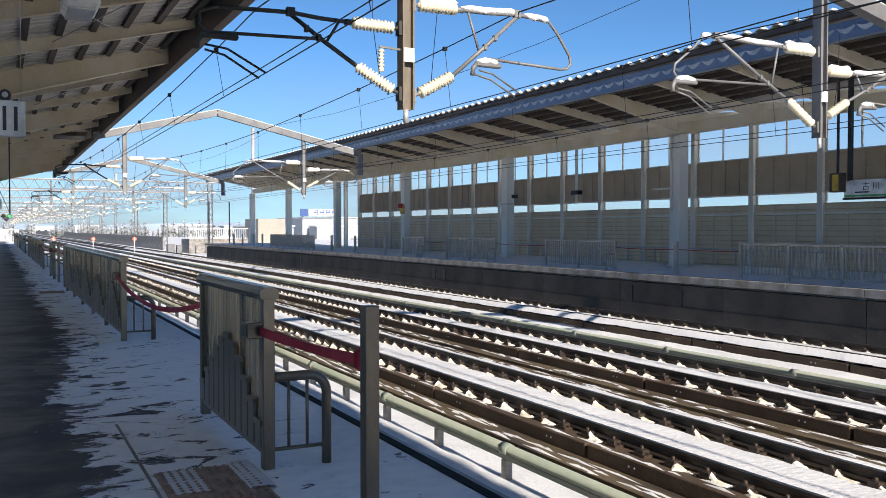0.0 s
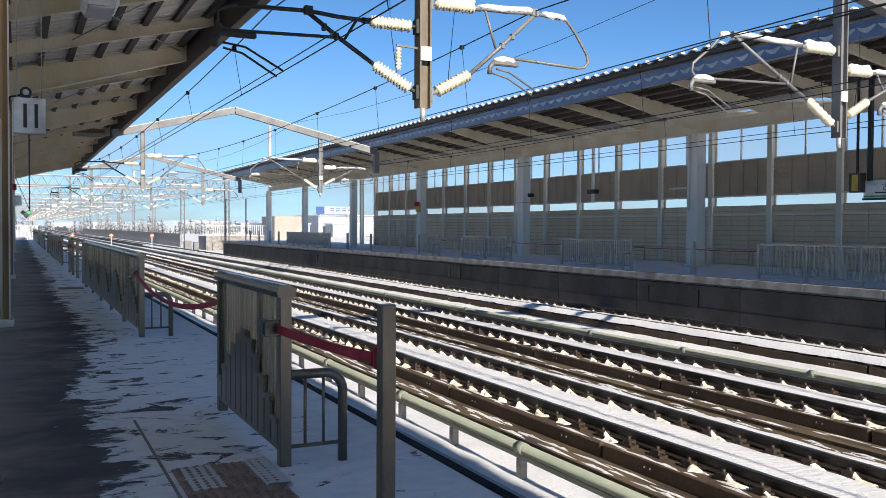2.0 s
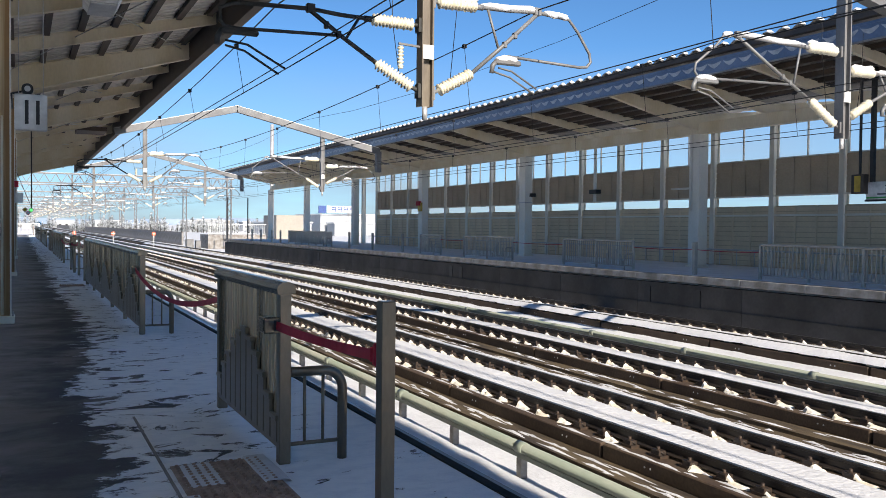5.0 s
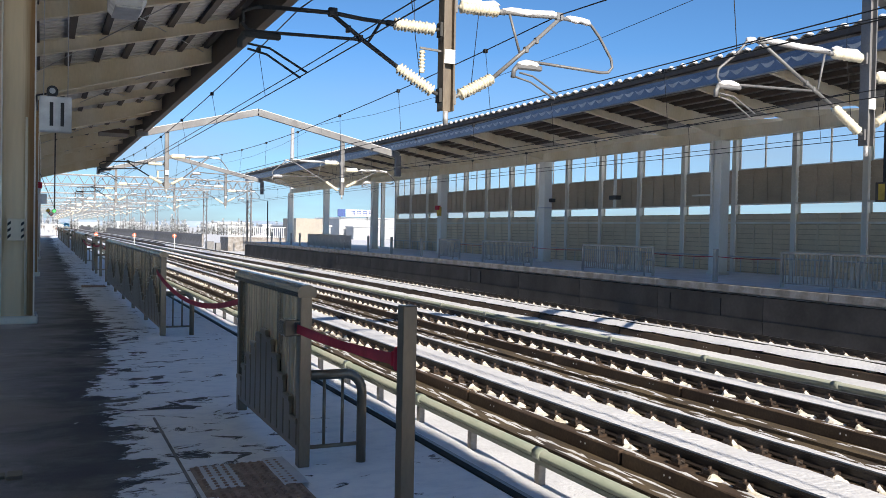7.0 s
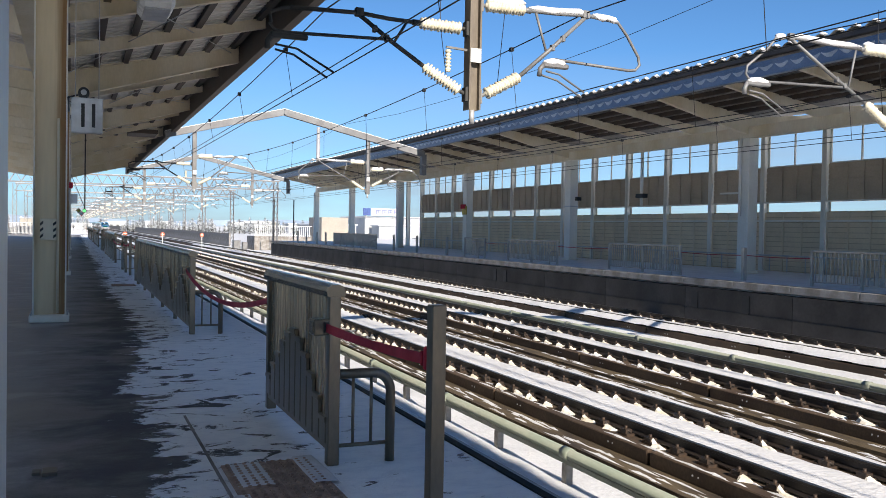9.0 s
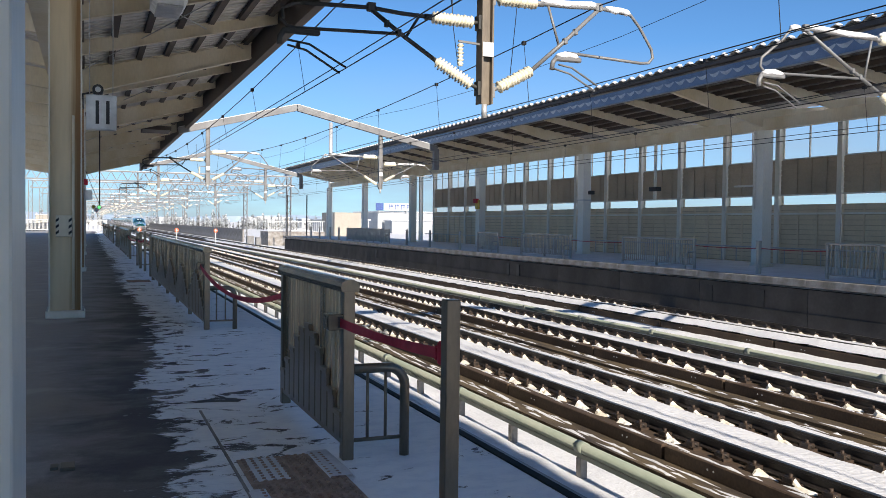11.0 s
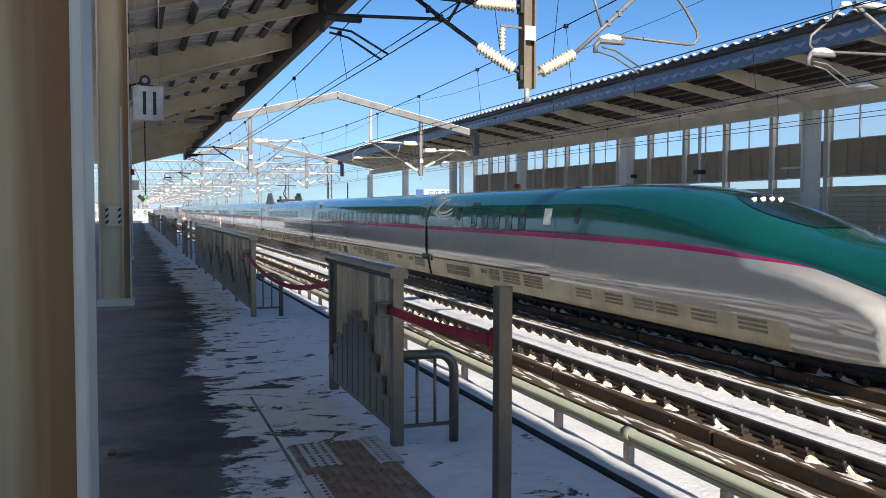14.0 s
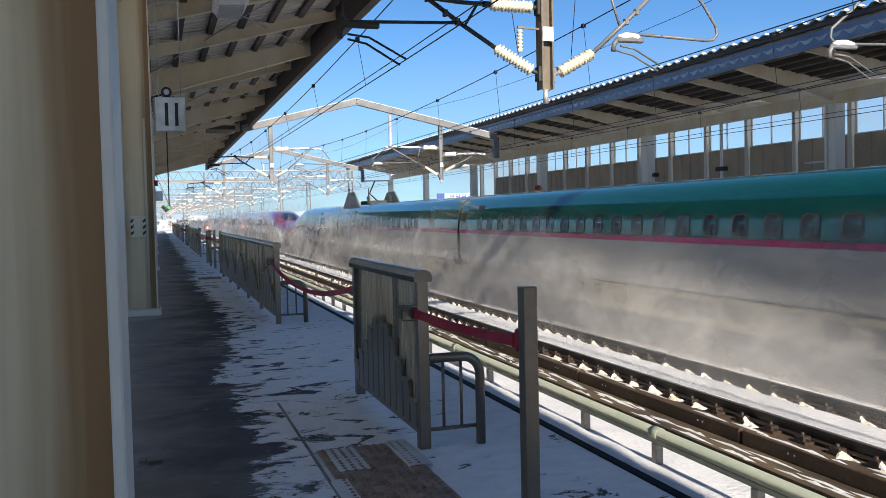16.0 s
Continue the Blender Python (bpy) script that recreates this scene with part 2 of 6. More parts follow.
def platform_surface():
    """Wet asphalt with wind-blown snow towards the edge, worn through in streaks."""
    m = bpy.data.materials.new("wet_asphalt_and_snow")
    m.use_nodes = True
    n, l = m.node_tree.nodes, m.node_tree.links
    b = n["Principled BSDF"]
    tc = n.new("ShaderNodeTexCoord")
    sx = n.new("ShaderNodeSeparateXYZ")
    l.new(tc.outputs["Object"], sx.inputs[0])

    def noise_node(scale, stretch, detail=6.0, rough=0.5, swirl=0.0):
        mpn, t = n.new("ShaderNodeMapping"), n.new("ShaderNodeTexNoise")
        mpn.inputs["Scale"].default_value = stretch
        l.new(tc.outputs["Object"], mpn.inputs[0])
        t.inputs["Scale"].default_value, t.inputs["Detail"].default_value = scale, detail
        t.inputs["Roughness"].default_value = rough
        t.inputs["Distortion"].default_value = swirl
        l.new(mpn.outputs[0], t.inputs["Vector"])
        return t.outputs[0]

    def math_node(op, a, c, clamp=False):
        k = n.new("ShaderNodeMath")
        k.operation, k.use_clamp = op, clamp
        for i, v in enumerate((a, c)):
            if isinstance(v, (int, float)):
                k.inputs[i].default_value = v
            else:
                l.new(v, k.inputs[i])
        return k.outputs[0]

    def span(v, a, c):
        k = n.new("ShaderNodeMapRange")
        k.interpolation_type = "SMOOTHSTEP"
        k.inputs["From Min"].default_value, k.inputs["From Max"].default_value = a, c
        l.new(v, k.inputs["Value"])
        return k.outputs[0]

    streak = noise_node(1.9, (1.0, 1.5, 1), 15.0, 0.72, 0.4)
    wide = noise_node(0.45, (1, 0.7, 1), 3.0)
    fine = noise_node(60, (1, 1, 1), 3.0)
    patch = noise_node(2.2, (1.0, 1.5, 1), 15.0, 0.72, 0.6)
    edge = math_node("ADD", sx.outputs[0], math_node("MULTIPLY", math_node("SUBTRACT", streak, 0.5), 1.7))
    edge = math_node("ADD", edge, math_node("MULTIPLY", math_node("SUBTRACT", wide, 0.5), 0.9))
    edge = math_node("ADD", edge, math_node("MULTIPLY", span(sx.outputs[1], 17.0, 7.0), 0.35))
    cover = span(edge, 0.86, 0.92)
    worn = span(math_node("ADD", patch, math_node("MULTIPLY", span(sx.outputs[0], 1.0, 2.0), -0.06)), 0.548, 0.566)
    cover = math_node("MULTIPLY", cover, math_node("SUBTRACT", 1.0, worn), True)
    wet = span(noise_node(0.8, (0.8, 1.3, 1), 8.0, 0.65), 0.42, 0.62)
    asphalt = n.new("ShaderNodeMix")
    asphalt.data_type = "RGBA"
    asphalt.inputs["A"].default_value, asphalt.inputs["B"].default_value = (0.078, 0.072, 0.078, 1), (0.37, 0.35, 0.335, 1)
    dry = math_node("MULTIPLY", span(edge, 0.70, -0.35), math_node("ADD", 0.35, math_node("MULTIPLY", wet, 0.65)))
    l.new(dry, asphalt.inputs["Factor"])
    mix = n.new("ShaderNodeMix")
    mix.data_type = "RGBA"
    mix.inputs["B"].default_value = (0.80, 0.81, 0.82, 1)
    tone = n.new("ShaderNodeMix")
    tone.data_type = "RGBA"
    tone.inputs["A"].default_value, tone.inputs["B"].default_value = (0.90, 0.93, 0.96, 1), (0.79, 0.83, 0.88, 1)
    l.new(span(noise_node(5.0, (1, 1.6, 1), 12.0, 0.7), 0.42, 0.66), tone.inputs["Factor"])
    l.new(tone.outputs["Result"], mix.inputs["B"])
    l.new(asphalt.outputs["Result"], mix.inputs["A"])
    l.new(cover, mix.inputs["Factor"])
    l.new(mix.outputs["Result"], b.inputs["Base Color"])
    rough = n.new("ShaderNodeMix")
    rough.data_type = "FLOAT"
    rough.inputs["B"].default_value = 0.75
    l.new(span(wet, -1.3, 1.5), rough.inputs["A"])
    l.new(cover, rough.inputs["Factor"])
    l.new(rough.outputs["Result"], b.inputs["Roughness"])
    bp = n.new("ShaderNodeBump")
    bp.inputs["Strength"].default_value, bp.inputs["Distance"].default_value = 0.9, 0.03
    hgt = math_node("ADD", math_node("MULTIPLY", fine, 0.12), math_node("MULTIPLY", cover, math_node("ADD", 0.5, math_node("MULTIPLY", patch, 0.8))))
    l.new(hgt, bp.inputs["Height"])
    l.new(bp.outputs[0], b.inputs["Normal"])
    return m


PLATFORM = platform_surface()


def column_paint():
    """Cream column paint with a band of rust that has run down beside the flange."""
    m = material("rust_streaked_web", (0.74, 0.61, 0.41), 0.5, other=(0.62, 0.49, 0.31), scale=2.2, grain=14, vary=0.1, bump=0.06, stretch=(1, 1, 0.12))
    n, l = m.node_tree.nodes, m.node_tree.links
    b = n["Principled BSDF"]
    old = b.inputs["Base Color"].links[0].from_socket
    tc, sx, mpn, ns = n.new("ShaderNodeTexCoord"), n.new("ShaderNodeSeparateXYZ"), n.new("ShaderNodeMapping"), n.new("ShaderNodeTexNoise")
    mpn.inputs["Scale"].default_value = (14, 1, 0.5)
    ns.inputs["Scale"].default_value, ns.inputs["Detail"].default_value = 1.6, 8.0
    l.new(tc.outputs["Object"], sx.inputs[0])
    l.new(tc.outputs["Object"], mpn.inputs[0])
    l.new(mpn.outputs[0], ns.inputs["Vector"])
    band, wob, mix = n.new("ShaderNodeMapRange"), n.new("ShaderNodeMath"), n.new("ShaderNodeMix")
    wob.operation = "MULTIPLY_ADD"
    l.new(ns.outputs[0], wob.inputs[0])
    wob.inputs[1].default_value = 0.16
    l.new(sx.outputs[0], wob.inputs[2])
    band.inputs["From Min"].default_value, band.inputs["From Max"].default_value = 0.13, 0.26
    l.new(wob.outputs[0], band.inputs["Value"])
    mix.data_type = "RGBA"
    mix.inputs["B"].default_value = (0.30, 0.165, 0.065, 1)
    l.new(band.outputs[0], mix.inputs["Factor"])
    l.new(old, mix.inputs["A"])
    l.new(mix.outputs["Result"], b.inputs["Base Color"])
    return m


WEB = column_paint()


def powder_snow():
    """Airborne powder: mostly clear, thickening in billows low down and along the train."""
    m = bpy.data.materials.new("airborne_powder_snow")
    m.use_nodes = True
    n, l = m.node_tree.nodes, m.node_tree.links
    n.remove(n["Principled BSDF"])
    tc, sx = n.new("ShaderNodeTexCoord"), n.new("ShaderNodeSeparateXYZ")
    l.new(tc.outputs["Object"], sx.inputs[0])

    def noise_at(scale, stretch, detail):
        mpn, t = n.new("ShaderNodeMapping"), n.new("ShaderNodeTexNoise")
        mpn.inputs["Scale"].default_value = stretch
        l.new(tc.outputs["Object"], mpn.inputs[0])
        t.inputs["Scale"].default_value, t.inputs["Detail"].default_value = scale, detail
        t.inputs["Distortion"].default_value = 0.6
        l.new(mpn.outputs[0], t.inputs["Vector"])
        return t.outputs[0]

    def calc(op, a, c):
        k = n.new("ShaderNodeMath")
        k.operation = op
        for i, v in enumerate((a, c)):
            if isinstance(v, (int, float)):
                k.inputs[i].default_value = v
            else:
                l.new(v, k.inputs[i])
        return k.outputs[0]

    def span(v, a, c, to0, to1):
        k = n.new("ShaderNodeMapRange")
        for key, value in (("From Min", a), ("From Max", c), ("To Min", to0), ("To Max", to1)):
            k.inputs[key].default_value = value
        l.new(v, k.inputs["Value"])
        return k.outputs[0]

    tall = span(sx.outputs[1], 30, 300, 1.0, 4.4)
    level = calc("DIVIDE", calc("SUBTRACT", sx.outputs[2], -1.75), tall)
    puff = noise_at(0.42, (1.0, 0.55, 1.0), 6.0)
    level = calc("ADD", level, calc("MULTIPLY", calc("SUBTRACT", puff, 0.5), 1.8))
    body = span(level, 1.0, -0.1, 0.0, 1.0)
    near = span(sx.outputs[0], -6.4, -2.6, 0.1, 1.0)
    thick = calc("MULTIPLY", near, span(sx.outputs[1], 22, 210, 0.16, 1.0))
    wisp = span(noise_at(1.1, (1.0, 0.6, 1.0), 5.0), 0.3, 0.7, 0.4, 1.0)
    alpha = calc("MULTIPLY", calc("MULTIPLY", body, thick), wisp)
    clear, white, thru, both, mix = (n.new("ShaderNodeBsdfTransparent"), n.new("ShaderNodeBsdfDiffuse"), n.new("ShaderNodeBsdfTranslucent"), n.new("ShaderNodeMixShader"), n.new("ShaderNodeMixShader"))
    white.inputs[0].default_value = thru.inputs[0].default_value = (0.97, 0.97, 0.97, 1)
    up = n.new("ShaderNodeCombineXYZ")
    for i, v in enumerate((-0.25, -0.72, 0.65)):
        up.inputs[i].default_value = v
    l.new(up.outputs[0], white.inputs["Normal"])
    l.new(white.outputs[0], both.inputs[1])
    l.new(thru.outputs[0], both.inputs[2])
    both.inputs[0].default_value = 0.15
    l.new(alpha, mix.inputs[0])
    l.new(clear.outputs[0], mix.inputs[1])
    l.new(both.outputs[0], mix.inputs[2])
    l.new(mix.outputs[0], n["Material Output"].inputs[0])
    return m


POWDER = powder_snow()


# ---- mesh helpers ----
def part(name, bm, mat, parent=None, label="", smooth=False):
    """Links a bmesh as one mesh object, under a thing if one is given."""
    me = bpy.data.meshes.new(name)
    bm.to_mesh(me)
    bm.free()
    for one in mat if isinstance(mat, (list, tuple)) else (mat,):
        me.materials.append(one)
    if smooth:
        me.polygons.foreach_set("use_smooth", [True] * len(me.polygons))
    ob = new(name, me)
    ob.parent = parent
    if label:
        ob["label"] = label
    return ob


def share(ob, m, parent=None):
    """Another object on the same mesh."""
    o = new(ob.name.split(".")[0], ob.data)
    o.parent = parent if parent else ob.parent
    o.matrix_basis = m
    return o


def thing(name, at=(0, 0, 0), **tags):
    ob = new(name)
    ob.location = at
    ob.empty_display_size = 0.2
    return tagged(ob, **tags)


def box(bm, x0, x1, y0, y1, z0, z1, bevel=0.0, mat=0):
    v = [bm.verts.new((x, y, z)) for z in (z0, z1) for x, y in ((x0, y0), (x1, y0), (x1, y1), (x0, y1))]
    fs = [bm.faces.new([v[i] for i in f]) for f in ((3, 2, 1, 0), (4, 5, 6, 7), (0, 1, 5, 4), (1, 2, 6, 5), (2, 3, 7, 6), (3, 0, 4, 7))]
    for f in fs:
        f.material_index = mat
    if bevel:
        bmesh.ops.bevel(bm, geom=list({e for f in fs for e in f.edges}), offset=bevel, segments=1, affect="EDGES")
    return bm


def boxes(*rows, bevel=0.0):
    bm = bmesh.new()
    for r in rows:
        box(bm, *r, bevel=bevel)
    return bm


def tube(bm, pts, r, seg=8, caps=True, radii=None):
    """A round bar along a line of points."""
    pts = [Vector(p) for p in pts]
    rings, up = [], None
    for i, p in enumerate(pts):
        d = (pts[min(i + 1, len(pts) - 1)] - pts[max(i - 1, 0)]).normalized()
        if up is None:
            up = d.orthogonal().normalized()
        up = (up - d * up.dot(d)).normalized()
        side = d.cross(up)
        rad = radii[i] if radii else r
        rings.append([bm.verts.new(p + (up * math.cos(a) + side * math.sin(a)) * rad) for a in (2 * math.pi * k / seg for k in range(seg))])
    for a, c in zip(rings, rings[1:]):
        for k in range(seg):
            f = bm.faces.new((a[k], a[(k + 1) % seg], c[(k + 1) % seg], c[k]))
            f.smooth = True
    if caps:
        bm.faces.new(rings[0][::-1])
        bm.faces.new(rings[-1])
    return bm


def beam(bm, a, c, w, h, up=(0, 0, 1), mat=0):
    """A straight rectangular bar from a to c, w wide and h high."""
    a, c = Vector(a), Vector(c)
    d = (c - a).normalized()
    s = d.cross(Vector(up))
    s = s.normalized() if s.length > 1e-6 else Vector((1, 0, 0))
    u = s.cross(d).normalized()
    v = [bm.verts.new(p + s * (w / 2) * i + u * (h / 2) * j) for p in (a, c) for i, j in ((-1, -1), (1, -1), (1, 1), (-1, 1))]
    for f in ((0, 1, 2, 3), (7, 6, 5, 4), (0, 4, 5, 1), (1, 5, 6, 2), (2, 6, 7, 3), (3, 7, 4, 0)):
        bm.faces.new([v[i] for i in f]).material_index = mat
    return bm


def extrude_y(bm, profile, y0, y1, mats=None, closed=True, steps=1):
    """A profile of (x, z) points drawn along y."""
    rows = [[bm.verts.new((x, y0 + (y1 - y0) * k / steps, z)) for x, z in profile] for k in range(steps + 1)]
    n = len(profile)
    for a, c in zip(rows, rows[1:]):
        for i in range(n if closed else n - 1):
            f = bm.faces.new((a[i], a[(i + 1) % n], c[(i + 1) % n], c[i]))
            if mats:
                f.material_index = mats[i]
    if closed:
        bm.faces.new(rows[0][::-1])
        bm.faces.new(rows[-1])
    return bm


def rough_sheet(x0, x1, y0, y1, z, nx, ny, amp, scale=1.5, drop=0.06):
    """A lying snow sheet with an uneven top and rounded borders."""
    bm = bmesh.new()
    grid = []
    for j in range(ny + 1):
        row = []
        for i in range(nx + 1):
            x, y = x0 + (x1 - x0) * i / nx, y0 + (y1 - y0) * j / ny
            h = noise.noise(Vector((x * scale * 2, y * scale, 3.1))) * amp + noise.noise(Vector((x * 9, y * 5, 7.7))) * amp * 0.4
            if i in (0, nx):
                h -= drop
                x += noise.noise(Vector((x, y * 1.7, 1.3))) * 0.05
            row.append(bm.verts.new((x, y, z + h)))
        grid.append(row)
    for a, c in zip(grid, grid[1:]):
        for i in range(nx):
            bm.faces.new((a[i], a[i + 1], c[i + 1], c[i])).smooth = True
    return bm


def lump(bm, at, r, h, seed, seg=6):
    """A small uneven heap."""
    rnd = random.Random(seed)
    top = bm.verts.new(Vector(at) + Vector((rnd.uniform(-0.3, 0.3) * r, rnd.uniform(-0.3, 0.3) * r, h)))
    mid = [bm.verts.new(Vector(at) + Vector((math.cos(a) * r * 0.6, math.sin(a) * r * 0.75, h * rnd.uniform(0.5, 0.8)))) for a in (2 * math.pi * k / seg for k in range(seg))]
    low = [bm.verts.new(Vector(at) + Vector((math.cos(a) * r * rnd.uniform(0.8, 1.2), math.sin(a) * r * rnd.uniform(1.0, 1.7), -0.01))) for a in (2 * math.pi * k / seg for k in range(seg))]
    for k in range(seg):
        j = (k + 1) % seg
        for f in ((mid[k], mid[j], top), (low[k], low[j], mid[j], mid[k])):
            bm.faces.new(f).smooth = True


# ---- ground, platforms ----
NEAR_EDGE, FAR_EDGE, FAR_Z = 2.66, 20.0, 0.06
BED = -1.85
part("ground", rough_sheet(-1500, 2500, -600, 4000, BED - 0.06, 60, 60, 0.02), SNOW, None)
tagged(bpy.data.objects["ground"], "flat snow-covered ground reaching to the horizon", "ground", kind="structure")

bm = bmesh.new()
box(bm, -9, NEAR_EDGE, -17, 127, -0.32, 0)
p = tagged(part("floor", bm, PLATFORM), "wet dark asphalt platform with wind-blown snow towards its edge", "platform floor", kind="structure")
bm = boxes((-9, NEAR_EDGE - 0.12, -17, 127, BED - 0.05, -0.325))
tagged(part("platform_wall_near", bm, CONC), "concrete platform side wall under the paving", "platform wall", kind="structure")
bm = boxes((0.852, 0.870, -16, 7.6, -0.004, 0.008))
tagged(part("trim_near", bm, COPING), "narrow pale joint strip along the platform", "trim", kind="structure")

far = tagged(part("pavement_far", boxes((FAR_EDGE + 0.3, 29.0, -40, 95, FAR_Z - 0.3, FAR_Z)), SNOW), "snow-dusted far platform paving in shade", "platform floor", kind="structure")
cop = tagged(new("trim_far"), "worn concrete coping along the far platform edge", "trim", kind="structure")
first = None
for k in range(54):
    y = -40 + 2.5 * k
    if first is None:
        first = part("coping_block", boxes((FAR_EDGE - 0.1, FAR_EDGE + 0.298, 0.006, 2.494, FAR_Z - 0.21, FAR_Z + 0.012), bevel=0.012), COPING, cop)
        first.location.y = y
    else:
        share(first, pose(0, y, 0), cop)
fw = tagged(new("platform_wall_far"), "dark mottled concrete side of the far platform", "platform wall", kind="structure")
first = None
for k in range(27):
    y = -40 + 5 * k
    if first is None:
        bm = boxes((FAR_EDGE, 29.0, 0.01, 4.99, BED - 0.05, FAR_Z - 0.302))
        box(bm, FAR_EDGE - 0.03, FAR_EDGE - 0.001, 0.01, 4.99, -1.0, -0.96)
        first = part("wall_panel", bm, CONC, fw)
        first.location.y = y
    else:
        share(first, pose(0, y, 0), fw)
# flat black blocks on the wall stand in for the shade of recesses
bm = bmesh.new()
for y in (24.3, 38.8, 39.9, 21.8, 62.0):
    box(bm, FAR_EDGE - 0.035, FAR_EDGE - 0.004, y, y + 0.32, -0.95, -0.38)
part("drain_recess", bm, BLACK, fw, "black block in place of a shaded recess in the platform side")

tagged(part("edge_strip", boxes((2.615, NEAR_EDGE + 0.025, -17, 127, -0.07, 0.010), bevel=0.006), RUBBER), "black rubber strip along the platform edge", "edge strip", kind="structure")

# tactile paving that shows through the snow
tp = tagged(new("tactile_paving"), "brown tactile paving blocks with round studs, half under snow", "tactile paving", kind="structure")
bm = boxes((0.0, 0.296, 0.0, 0.296, 0.0, 0.012), bevel=0.003)
for i in range(5):
    for j in range(5):
        x, y = 0.036 + i * 0.056, 0.036 + j * 0.056
        tube(bm, [(x, y, 0.012), (x, y, 0.024)], 0.013, 6, radii=[0.015, 0.011])
tile = part("tile", bm, TILE, tp)
tile.location = (0.90, 5.62, 0.002)
for i, j in ((1, 0), (0, -1), (1, -1), (0, -2), (1, -2), (0, -3), (1, -3), (0, -4), (1, -4)):
    share(tile, pose(0.90 + 0.3 * i, 5.62 + 0.3 * j, 0.002), tp)
for k in range(4):
    share(tile, pose(0.92 + 0.3 * (k % 2), 24.0 + 0.3 * (k // 2), 0.002), tp)
for x0, x1, y0, y1 in ((0.86, 0.98, 4.35, 5.2), (1.36, 1.56, 5.3, 5.95), (1.05, 1.3, 4.3, 4.62)):
    tagged(part("snow_patch", rough_sheet(x0, x1, y0, y1, 0.022, 6, 12, 0.006, 4, 0.03), SNOW), "ragged thin snow on the tactile paving", "snow", kind="stuff")
bm = rough_sheet(0.93, 1.17, 5.36, 5.90, 0.0185, 5, 10, 0.001, 3, 0.006)
tagged(part("snow_film", bm, SNOW), "thin wet snow lying on the tactile paving", "snow", kind="stuff")

# ---- tracks ----
SLAB = 5.0


def rail_profile(x, z):
    h = [(-0.07, 0), (0.07, 0), (0.07, 0.02), (0.012, 0.045), (0.012, 0.125), (0.034, 0.135), (0.034, 0.17), (-0.034, 0.17), (-0.034, 0.135), (-0.012, 0.125), (-0.012, 0.045), (-0.07, 0.02)]
    return [(x + a, z + b) for a, b in h]


